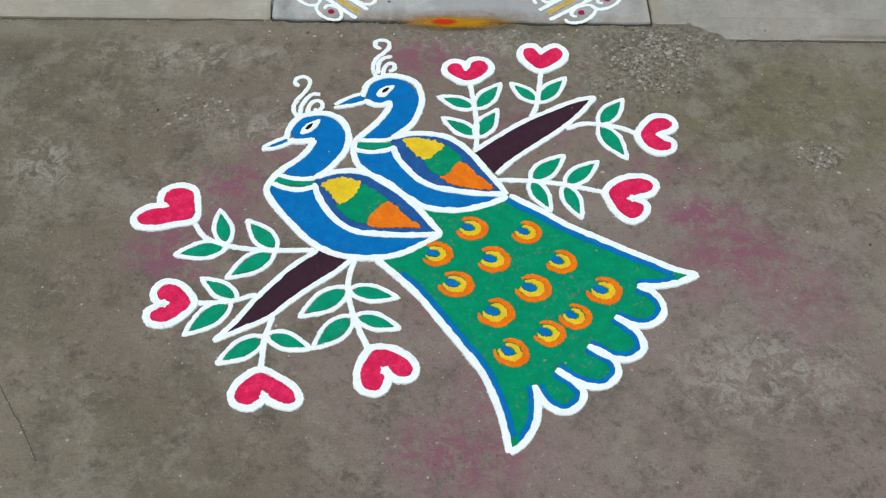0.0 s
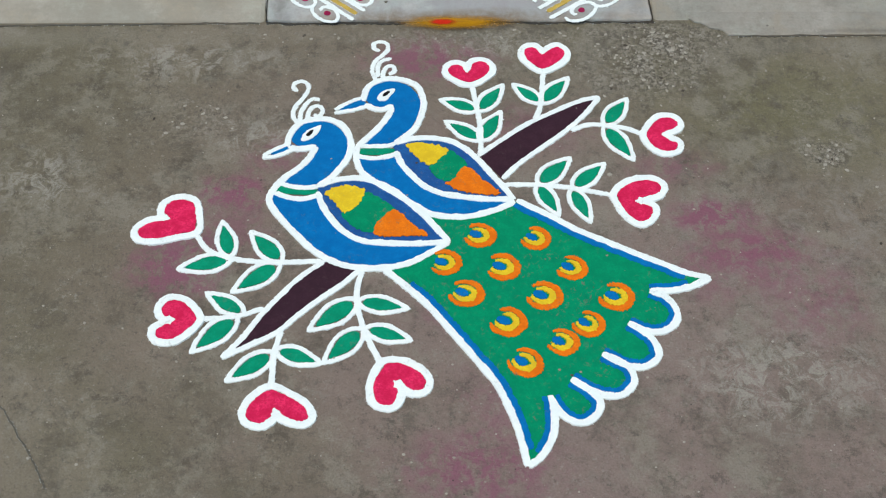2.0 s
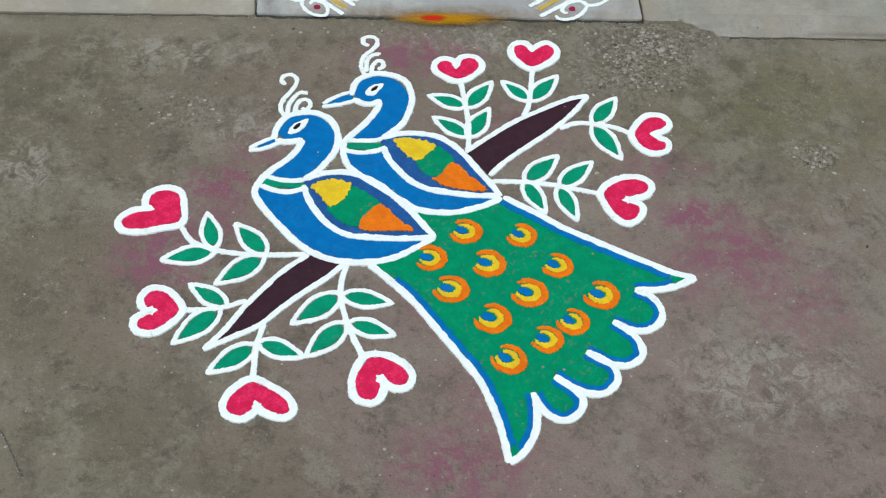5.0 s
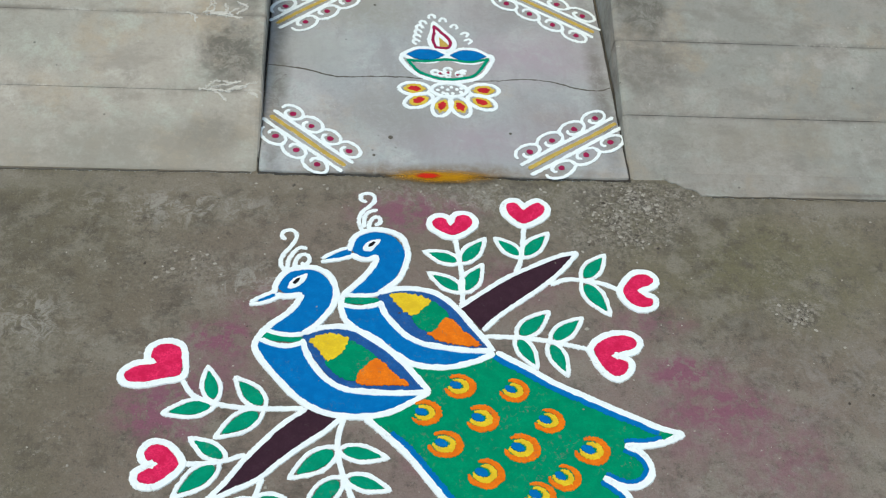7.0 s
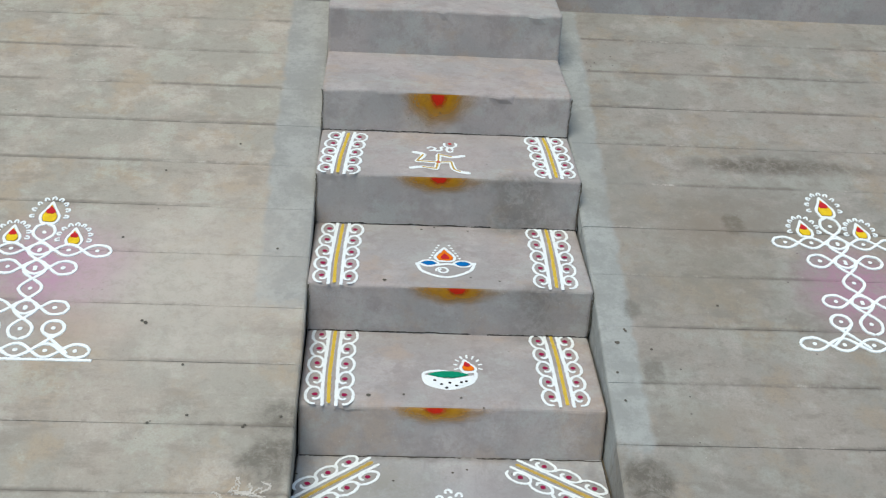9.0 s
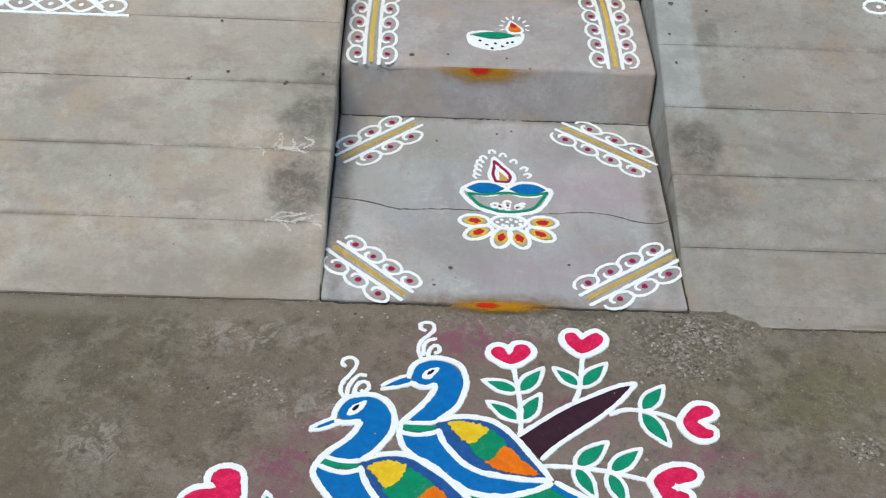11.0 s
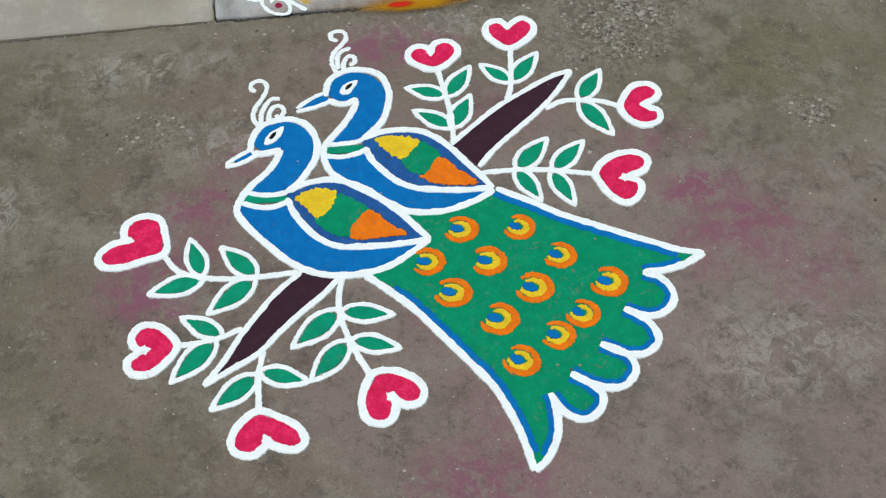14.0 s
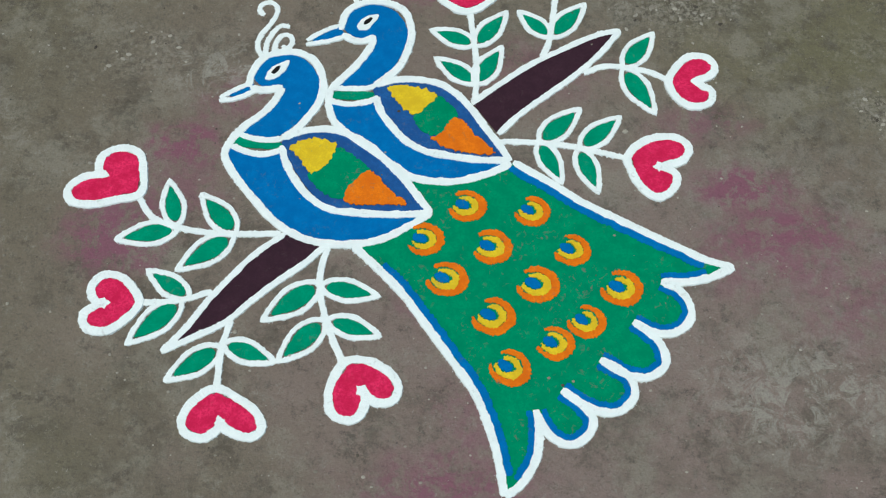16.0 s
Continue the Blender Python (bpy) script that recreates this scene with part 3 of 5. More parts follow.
crack([(-0.448, 0.385), (-0.36, 0.372), (-0.27, 0.345), (-0.2, 0.348), (-0.12, 0.35), (0.0, 0.345), (0.12, 0.342), (0.2, 0.352), (0.28, 0.35), (0.36, 0.325), (0.41, 0.318), (0.447, 0.33)],
      0.0032, FLAT, 0.0105, "thin crack across the landing", JOINT)
crack([(-0.455, -0.002), (-0.3, -0.003), (0.0, -0.001), (0.2, -0.003), (0.455, -0.002)], 0.006, FLAT, 0.0015, "dark joint between landing and yard")
crack([(-0.453, 0.0), (-0.456, 0.2), (-0.454, 0.5), (-0.455, 0.79)], 0.0022, FLAT, 0.0105, "dark gap beside the landing")
crack([(0.452, 0.0), (0.451, 0.25), (0.4515, 0.5), (0.449, 0.765)], 0.0022, FLAT, 0.0105, "dark gap beside the landing")
# thin dark line where the first riser meets the landing
crack([(-0.45, 0.758), (-0.2, 0.7595), (0.1, 0.759), (0.45, 0.7585)], 0.005, FLAT, 0.0105, "dark line along the foot of a riser")
crack([(-7.0, -0.003), (-3.0, -0.004), (-1.2, -0.005), (-0.8, -0.004), (-0.47, -0.001)], 0.0038, FLAT, 0.002, "dark joint at the foot of the apron", JOINT)
crack([(0.65, -0.051), (0.8, -0.049), (1.6, -0.050), (7.0, -0.050)], 0.0046, FLAT, 0.003, "dark joint at the foot of the apron", JOINT)
crack([(-0.93, -0.92), (-0.909, -0.963), (-0.884, -0.999), (-0.858, -1.04), (-0.832, -1.076), (-0.814, -1.108), (-0.796, -1.143)], 0.0032, FLAT, 0.0008, "old crack in the cement yard", JOINT)

for (y0, z1), (_, z0) in zip(TREADS[2:5], TREADS[1:]):
    for x in (-0.45, 0.45):
        k = random.uniform(-0.003, 0.003)
        crack([(x, z0 + 0.004), (x - 0.002 + k, z0 + (z1 - z0) * 0.35), (x + 0.001, z0 + (z1 - z0) * 0.7), (x + k, z1 - 0.006)], 0.0042, pose(0, y0, 0, 90), 0.001, "dark gap at the end of a riser", JOINT)
    # thin dark line across the foot of the riser
    crack([(-0.45, z0 + 0.002), (-0.15, z0 + 0.003), (0.2, z0 + 0.002), (0.45, z0 + 0.003)], 0.0045, pose(0, y0, 0, 90), 0.001, "dark line along the foot of a riser")

# ---- the peacock rangoli on the yard ----
MAIN, HEART = 0.0148, 0.0156


def peacock(neck, head_line, cheek, body_line, collar, collar_lines, body, wing, wing_lines, yellow, green, orange, beak, beak_lines, eye, pupil, crest, label):
    ob = thing("peacock_drawing", pose(0, 0, 0.0), label, "rangoli", "pair of peacocks")
    patch("neck", neck, BLUE, ob, grow=0.0025)
    patch("body", body, BLUE, ob, grow=0.0025)
    patch("collar", collar, LEAF_GREEN, ob, 0.0022, "dark green collar", grow=0.0025)
    w = patch("wing", wing, WING_BLUE, ob, 0.0018, grow=0.004)
    patch("wing_base", yellow, YELLOW, w, 0.0040, "yellow powder", rag=0.0022)
    patch("wing_middle", green, GREEN, w, 0.0034, "green powder", rag=0.0022)
    patch("wing_tip", orange, ORANGE, w, 0.0044, "orange powder", rag=0.0022)
    patch("beak", beak, BLUE, ob, grow=0.0015)
    lines("outline", [head_line, cheek, body_line], MAIN, WHITE, ob, 0.0024, "thick white powder outline")
    lines("collar_outline", collar_lines, 0.0122, WHITE, ob, 0.0022)
    lines("wing_outline", wing_lines, 0.0146, WHITE, ob, 0.0028)
    lines("beak_outline", beak_lines, 0.0100, WHITE, ob, 0.0020)
    e = patch("eye", eye, WHITE, ob, 0.0036, "white almond eye")
    patch("pupil", pupil, BLACK, e, 0.0048, "black pupil")
    lines("crest", crest, 0.0100, WHITE, ob, 0.0, "curled white crest feathers")
    return ob


peacock(
    [(-0.384, -0.351), (-0.376, -0.324), (-0.358, -0.311), (-0.333, -0.304), (-0.302, -0.311), (-0.28, -0.333), (-0.267, -0.365), (-0.271, -0.4), (-0.293, -0.432), (-0.314, -0.457), (-0.334, -0.473), (-0.358, -0.48), (-0.382, -0.477), (-0.403, -0.469), (-0.377, -0.447), (-0.354, -0.427), (-0.34, -0.403), (-0.331, -0.374), (-0.356, -0.374), (-0.374, -0.366)],
    [(-0.396, -0.374), (-0.39, -0.341), (-0.37, -0.309), (-0.338, -0.297), (-0.302, -0.299), (-0.275, -0.319), (-0.26, -0.357), (-0.264, -0.4), (-0.283, -0.435), (-0.304, -0.462), (-0.33, -0.482)],
    [(-0.392, -0.374), (-0.368, -0.38), (-0.333, -0.374)],
    [(-0.333, -0.375), (-0.349, -0.408), (-0.37, -0.433), (-0.398, -0.458), (-0.419, -0.486), (-0.428, -0.517), (-0.409, -0.555), (-0.373, -0.602), (-0.34, -0.64), (-0.299, -0.671), (-0.253, -0.687), (-0.196, -0.69), (-0.144, -0.679), (-0.103, -0.656), (-0.06, -0.628)],
    [(-0.416, -0.488), (-0.4, -0.479), (-0.375, -0.49), (-0.332, -0.493), (-0.334, -0.5), (-0.369, -0.5), (-0.399, -0.496)],
    [[(-0.407, -0.473), (-0.376, -0.483), (-0.346, -0.485), (-0.323, -0.479)], [(-0.419, -0.497), (-0.386, -0.511), (-0.357, -0.514), (-0.325, -0.505)]],
    [(-0.42, -0.506), (-0.386, -0.516), (-0.33, -0.513), (-0.314, -0.55), (-0.29, -0.588), (-0.266, -0.614), (-0.231, -0.632), (-0.184, -0.637), (-0.126, -0.639), (-0.077, -0.635), (-0.109, -0.661), (-0.144, -0.675), (-0.196, -0.684), (-0.253, -0.683), (-0.299, -0.666), (-0.341, -0.634), (-0.377, -0.593), (-0.411, -0.546)],
    [(-0.324, -0.488), (-0.28, -0.469), (-0.238, -0.471), (-0.195, -0.488), (-0.16, -0.519), (-0.127, -0.555), (-0.096, -0.598), (-0.077, -0.625), (-0.126, -0.626), (-0.184, -0.624), (-0.237, -0.616), (-0.266, -0.591), (-0.293, -0.553), (-0.31, -0.522)],
    [[(-0.329, -0.497), (-0.317, -0.535), (-0.296, -0.573), (-0.271, -0.602), (-0.236, -0.623), (-0.184, -0.63), (-0.126, -0.632), (-0.062, -0.629)], [(-0.327, -0.482), (-0.292, -0.466), (-0.244, -0.462), (-0.205, -0.474), (-0.169, -0.497), (-0.136, -0.531), (-0.107, -0.564), (-0.083, -0.598), (-0.06, -0.629)]],
    [(-0.311, -0.497), (-0.28, -0.482), (-0.256, -0.483), (-0.229, -0.494), (-0.237, -0.516), (-0.246, -0.535), (-0.273, -0.552), (-0.291, -0.528)],
    [(-0.237, -0.513), (-0.226, -0.499), (-0.202, -0.514), (-0.169, -0.545), (-0.184, -0.561), (-0.205, -0.579), (-0.21, -0.603), (-0.243, -0.595), (-0.276, -0.564), (-0.273, -0.548), (-0.246, -0.531)],
    [(-0.172, -0.546), (-0.154, -0.558), (-0.131, -0.588), (-0.104, -0.612), (-0.149, -0.613), (-0.207, -0.611), (-0.212, -0.588), (-0.196, -0.566)],
    [(-0.428, -0.392), (-0.411, -0.379), (-0.389, -0.367), (-0.386, -0.377), (-0.404, -0.387)],
    [[(-0.446, -0.398), (-0.423, -0.382), (-0.393, -0.366)], [(-0.447, -0.403), (-0.416, -0.398), (-0.383, -0.382)]],
    [(-0.366, -0.356), (-0.357, -0.333), (-0.339, -0.321), (-0.323, -0.316), (-0.333, -0.341), (-0.349, -0.356)],
    [(-0.355, -0.343), (-0.35, -0.333), (-0.339, -0.328), (-0.343, -0.339), (-0.35, -0.346)],
    [[(-0.375, -0.212), (-0.386, -0.203), (-0.383, -0.189), (-0.366, -0.183), (-0.353, -0.194), (-0.354, -0.213), (-0.367, -0.238), (-0.38, -0.258), (-0.385, -0.281), (-0.379, -0.299), (-0.37, -0.308)], [(-0.369, -0.304), (-0.368, -0.276), (-0.357, -0.251), (-0.343, -0.236), (-0.327, -0.239)],
     [(-0.354, -0.299), (-0.35, -0.272), (-0.338, -0.257), (-0.324, -0.26), (-0.321, -0.275), (-0.33, -0.287), (-0.339, -0.281)]],
    "blue powder peacock with yellow, green and orange wing")
peacock(
    [(-0.223, -0.23), (-0.213, -0.209), (-0.195, -0.195), (-0.169, -0.189), (-0.137, -0.198), (-0.117, -0.221), (-0.108, -0.252), (-0.116, -0.29), (-0.129, -0.319), (-0.152, -0.349), (-0.177, -0.365), (-0.201, -0.369), (-0.235, -0.365), (-0.208, -0.341), (-0.189, -0.317), (-0.176, -0.287), (-0.162, -0.259), (-0.182, -0.265), (-0.201, -0.259), (-0.218, -0.247)],
    [(-0.232, -0.246), (-0.224, -0.211), (-0.207, -0.191), (-0.176, -0.179), (-0.137, -0.184), (-0.109, -0.205), (-0.098, -0.249), (-0.106, -0.292), (-0.12, -0.325), (-0.146, -0.352), (-0.166, -0.367)],
    [(-0.228, -0.256), (-0.198, -0.27), (-0.165, -0.261)],
    [(-0.166, -0.266), (-0.184, -0.3), (-0.204, -0.329), (-0.229, -0.357), (-0.245, -0.379), (-0.247, -0.411), (-0.237, -0.443), (-0.216, -0.466), (-0.187, -0.488), (-0.157, -0.511), (-0.126, -0.536), (-0.095, -0.557), (-0.054, -0.566), (-0.006, -0.563), (0.043, -0.548), (0.082, -0.528)],
    [(-0.242, -0.388), (-0.232, -0.383), (-0.208, -0.382), (-0.168, -0.385), (-0.177, -0.393), (-0.201, -0.396), (-0.237, -0.393)],
    [[(-0.241, -0.374), (-0.214, -0.375), (-0.183, -0.374), (-0.162, -0.367)], [(-0.246, -0.401), (-0.214, -0.408), (-0.183, -0.404), (-0.162, -0.396)]],
    [(-0.242, -0.408), (-0.201, -0.409), (-0.166, -0.4), (-0.15, -0.435), (-0.126, -0.469), (-0.097, -0.497), (-0.061, -0.516), (-0.004, -0.525), (0.068, -0.525), (0.031, -0.545), (-0.006, -0.557), (-0.053, -0.558), (-0.095, -0.548), (-0.13, -0.525), (-0.165, -0.494), (-0.202, -0.466), (-0.229, -0.443)],
    [(-0.162, -0.369), (-0.115, -0.36), (-0.059, -0.367), (-0.019, -0.388), (0.011, -0.42), (0.041, -0.46), (0.071, -0.514), (0.02, -0.517), (-0.027, -0.511), (-0.069, -0.501), (-0.105, -0.477), (-0.13, -0.446), (-0.15, -0.411)],
    [[(-0.163, -0.39), (-0.153, -0.422), (-0.132, -0.454), (-0.105, -0.485), (-0.069, -0.505), (-0.028, -0.514), (0.02, -0.521), (0.079, -0.522)], [(-0.166, -0.367), (-0.127, -0.355), (-0.083, -0.354), (-0.044, -0.363), (-0.013, -0.385), (0.015, -0.419), (0.037, -0.454), (0.06, -0.488), (0.081, -0.524)]],
    [(-0.14, -0.373), (-0.108, -0.367), (-0.071, -0.375), (-0.05, -0.388), (-0.065, -0.409), (-0.091, -0.428), (-0.116, -0.411)],
    [(-0.051, -0.388), (-0.029, -0.403), (-0.013, -0.425), (-0.022, -0.451), (-0.044, -0.471), (-0.074, -0.466), (-0.092, -0.441), (-0.086, -0.422), (-0.066, -0.404)],
    [(-0.018, -0.435), (-0, -0.447), (0.023, -0.474), (0.054, -0.507), (0.009, -0.508), (-0.027, -0.499), (-0.059, -0.479), (-0.044, -0.469)],
    [(-0.281, -0.268), (-0.252, -0.249), (-0.233, -0.242), (-0.228, -0.256), (-0.252, -0.265)],
    [[(-0.294, -0.27), (-0.259, -0.246), (-0.231, -0.234)], [(-0.295, -0.279), (-0.252, -0.27), (-0.223, -0.26)]],
    [(-0.201, -0.24), (-0.192, -0.221), (-0.176, -0.212), (-0.16, -0.211), (-0.171, -0.232), (-0.186, -0.246)],
    [(-0.189, -0.232), (-0.182, -0.221), (-0.172, -0.218), (-0.177, -0.228), (-0.185, -0.233)],
    [[(-0.192, -0.091), (-0.204, -0.084), (-0.205, -0.069), (-0.192, -0.062), (-0.176, -0.067), (-0.174, -0.088), (-0.188, -0.106), (-0.204, -0.125), (-0.21, -0.15), (-0.204, -0.177), (-0.194, -0.189)], [(-0.198, -0.172), (-0.197, -0.139), (-0.186, -0.121), (-0.166, -0.115)],
     [(-0.187, -0.182), (-0.185, -0.157), (-0.175, -0.139), (-0.162, -0.141), (-0.162, -0.157), (-0.174, -0.163)]],
    "second blue peacock behind the first, white outlined powder drawing")

tail = thing("peacock_tail_drawing", pose(0, 0, 0), "green fanned peacock tail with blue border and orange feather eyes", "rangoli")
LEFT_EDGE = [(-0.196, -0.691), (-0.151, -0.735), (-0.106, -0.785), (-0.064, -0.845), (-0.022, -0.905), (0.013, -0.959), (0.031, -1.007), (0.044, -1.049), (0.052, -1.095), (0.056, -1.126)]
RIGHT_EDGE = [(0.461, -0.728), (0.415, -0.714), (0.371, -0.692), (0.316, -0.664), (0.261, -0.634), (0.205, -0.604), (0.149, -0.565), (0.086, -0.525)]
LOBES = [
    [(0.056, -1.126), (0.084, -1.105), (0.108, -1.065), (0.115, -1.02), (0.111, -0.984)],
    [(0.112, -0.987), (0.124, -1.018), (0.149, -1.038), (0.174, -1.04), (0.196, -1.023), (0.203, -0.999), (0.186, -0.974), (0.155, -0.951)],
    [(0.154, -0.95), (0.189, -0.976), (0.226, -0.988), (0.254, -0.982), (0.273, -0.96), (0.271, -0.935), (0.254, -0.916), (0.22, -0.897)],
    [(0.22, -0.897), (0.256, -0.92), (0.288, -0.928), (0.317, -0.918), (0.33, -0.898), (0.324, -0.871), (0.304, -0.847), (0.28, -0.829)],
    [(0.28, -0.829), (0.31, -0.847), (0.343, -0.85), (0.369, -0.836), (0.38, -0.815), (0.375, -0.788), (0.36, -0.769), (0.333, -0.756)],
    [(0.333, -0.756), (0.373, -0.756), (0.415, -0.748), (0.461, -0.728)]]
TOP_EDGE = [(0.086, -0.525), (0.031, -0.549), (-0.042, -0.564), (-0.095, -0.558), (-0.064, -0.628), (-0.103, -0.656), (-0.144, -0.679), (-0.196, -0.691)]
inner = []
for run in (LEFT_EDGE, *[lobe[1:-1] if len(lobe) > 5 else lobe[1:3] for lobe in LOBES], RIGHT_EDGE, TOP_EDGE):
    inner += [tuple(p) for p in smooth_line(run, 0.006)][:-1]
patch("fan", inner, GREEN, tail, flow=False)


def border(name, run, shift, width, z):
    bm = bmesh.new()
    stroke(bm, run, width, z, 0.0008, shift=shift, rag=0.0016, m=Matrix())
    part(name, bm, BLUE, tail, "blue inner border")


border("border", LEFT_EDGE[1:-1], 0.0125, 0.015, 0.0018)
border("border", RIGHT_EDGE[1:], 0.0130, 0.015, 0.0018)
for k, run in enumerate(LOBES):
    border("border", run[1:] if k == 0 else run[:-1] if k == 5 else run, 0.0115, 0.0125, 0.0020)
for run in (LEFT_EDGE, RIGHT_EDGE):
    lines("outline", [run], MAIN, WHITE, tail, 0.0024)
for run in LOBES:
    lines("scallop", [run], 0.0150, WHITE, tail, 0.0026)
for (x, y), size, tilt in zip([(0.001, -0.613), (0.115, -0.622), (-0.073, -0.679), (0.043, -0.692), (0.181, -0.696), (-0.035, -0.753), (0.12, -0.762), (0.263, -0.767), (0.043, -0.82), (0.2, -0.828), (0.145, -0.868), (0.069, -0.911)],
                              (1.0, 0.95, 1.0, 1.05, 0.98, 1.05, 1.1, 1.08, 1.1, 0.97, 0.98, 1.04),
                              (-8, -12, 0, -6, -12, -4, -6, -8, -4, -14, -10, -18)):
    plume = patch("feather_eye", arc(x - 0.007, y + 0.002, 0.0135 * size, 0.0085 * size, 0, 330, tilt - 22, 8), BLUE, tail, 0.0030, "blue heart of a feather eye")
    a0, a1 = random.uniform(112, 138), random.uniform(-172, -150)
    lines("orange_ring", [arc(x - 0.001, y, 0.0300 * size, 0.0255 * size, a0, a1, tilt, 11)], 0.0145 * size, ORANGE, plume, 0.0022, high=0.0012, rag=0.0014, swell=0.5)
    lines("yellow_ring", [arc(x - 0.003, y, 0.0190 * size, 0.0145 * size, a0 - 4, a1 - 6, tilt - 4, 9)], 0.0128 * size, YELLOW, plume, 0.0030, high=0.0012, rag=0.0016, swell=0.55)

for top, bottom, label in (
        ([(0.014, -0.403), (0.06, -0.365), (0.126, -0.316), (0.186, -0.282), (0.247, -0.251), (0.296, -0.238)], [(0.296, -0.238), (0.254, -0.292), (0.204, -0.341), (0.151, -0.384), (0.098, -0.428), (0.06, -0.468)], "maroon branch drawn in powder behind the peacocks"),
        ([(-0.313, -0.671), (-0.361, -0.709), (-0.398, -0.75), (-0.435, -0.796), (-0.47, -0.848), (-0.505, -0.888)], [(-0.505, -0.888), (-0.458, -0.864), (-0.405, -0.836), (-0.363, -0.797), (-0.32, -0.76), (-0.281, -0.73), (-0.244, -0.695)], "maroon branch tapering to a white point")):
    branch = thing("branch_drawing", pose(0, 0, 0), label, "rangoli", "branches of the rangoli")
    patch("wood", [tuple(p) for p in smooth_line(top, 0.006)][:-1] + [tuple(p) for p in smooth_line(bottom, 0.006)], BROWN, branch, flow=False)
    lines("outline", [top, bottom], 0.0118, WHITE, branch, 0.0018)


def leaf(root, base, tip, wide=0.40):
    b, t = Vector(base), Vector(tip)
    d, length = (t - b), (t - b).length
    d.normalize()
    s = Vector((-d.y, d.x))
    a = length * wide * 0.5 * random.uniform(0.93, 1.07)
    edge = [b, b + d * length * 0.18 + s * a * 0.72, b + d * length * 0.48 + s * a, b + d * length * 0.80 + s * a * 0.5, t, t,
            b + d * length * 0.80 - s * a * 0.5, b + d * length * 0.48 - s * a, b + d * length * 0.18 - s * a * 0.72]
    g = [b + d * length * 0.12, b + d * length * 0.25 + s * a * 0.62, b + d * length * 0.5 + s * a * 0.68, b + d * length * 0.74 + s * a * 0.33,
         b + d * length * 0.86, b + d * length * 0.74 - s * a * 0.33, b + d * length * 0.5 - s * a * 0.68, b + d * length * 0.25 - s * a * 0.62]
    ob = patch("leaf", [tuple(p) for p in g], LEAF_GREEN, root, 0.0020)
    lines("outline", [[tuple(p) for p in edge] + [tuple(b)]], 0.0096, WHITE, ob, 0.0014)


def flower(heart, stem, leaves, label):
    root = thing("heart_flower_drawing", pose(0, 0, 0), label, "rangoli", "heart flowers of the rangoli")
    area = sum(a[0] * b[1] - b[0] * a[1] for a, b in zip(heart, heart[1:] + heart[:1]))
    h = patch("heart", heart, PINK, root, 0.0030, "crimson pink heart", rag=0.0016)
    lines("heart_outline", [[p for p, q in zip(heart, heart[1:] + heart[:1]) if p != q]], HEART, WHITE, h, 0.0024, closed=True, shift=-0.0070 if area > 0 else 0.0070, high=0.0012)
    lines("stem", [stem], 0.0115, WHITE, root, 0.0012)
    for b, t in zip(leaves[::2], leaves[1::2]):
        leaf(root, b, t)


flower([(-0.575, -0.591), (-0.575, -0.558), (-0.584, -0.521), (-0.611, -0.512), (-0.636, -0.524), (-0.64, -0.545), (-0.627, -0.563), (-0.627, -0.563), (-0.664, -0.569), (-0.687, -0.587), (-0.683, -0.606), (-0.648, -0.61), (-0.608, -0.6)],
       [(-0.572, -0.599), (-0.547, -0.638), (-0.512, -0.656), (-0.471, -0.666), (-0.414, -0.672), (-0.32, -0.67)],
       [(-0.501, -0.659), (-0.521, -0.569), (-0.496, -0.662), (-0.602, -0.684), (-0.397, -0.671), (-0.462, -0.596), (-0.4, -0.674), (-0.492, -0.74)], "pink heart flower with four green leaves beside the branch")
flower([(-0.557, -0.801), (-0.568, -0.78), (-0.587, -0.762), (-0.612, -0.758), (-0.625, -0.775), (-0.619, -0.793), (-0.598, -0.801), (-0.598, -0.801), (-0.615, -0.812), (-0.633, -0.825), (-0.627, -0.842), (-0.6, -0.845), (-0.572, -0.824)],
       [(-0.559, -0.8), (-0.517, -0.8), (-0.474, -0.794), (-0.430, -0.779)],
       [(-0.466, -0.792), (-0.541, -0.742), (-0.478, -0.796), (-0.563, -0.874)], "pink heart flower with two green leaves on the branch")
flower([(-0.409, -0.958), (-0.435, -0.973), (-0.452, -0.997), (-0.45, -1.018), (-0.426, -1.027), (-0.408, -1.015), (-0.402, -0.997), (-0.402, -0.997), (-0.383, -1.015), (-0.353, -1.025), (-0.339, -1.016), (-0.349, -0.994), (-0.377, -0.974)],
       [(-0.409, -0.956), (-0.408, -0.912), (-0.405, -0.874), (-0.394, -0.829)],
       [(-0.406, -0.878), (-0.493, -0.937), (-0.405, -0.872), (-0.317, -0.905)], "pink heart flower hanging below the branch")
flower([(-0.196, -0.909), (-0.169, -0.908), (-0.137, -0.924), (-0.121, -0.945), (-0.127, -0.964), (-0.148, -0.966), (-0.166, -0.952), (-0.182, -0.946), (-0.182, -0.946), (-0.174, -0.966), (-0.181, -0.99), (-0.196, -0.997), (-0.215, -0.987), (-0.22, -0.957), (-0.21, -0.929)],
       [(-0.205, -0.906), (-0.224, -0.863), (-0.24, -0.817), (-0.249, -0.771), (-0.247, -0.73), (-0.237, -0.693)],
       [(-0.247, -0.763), (-0.342, -0.831), (-0.249, -0.767), (-0.149, -0.786), (-0.237, -0.829), (-0.313, -0.904), (-0.235, -0.829), (-0.145, -0.858)], "pink heart flower with four leaves below the peacocks")
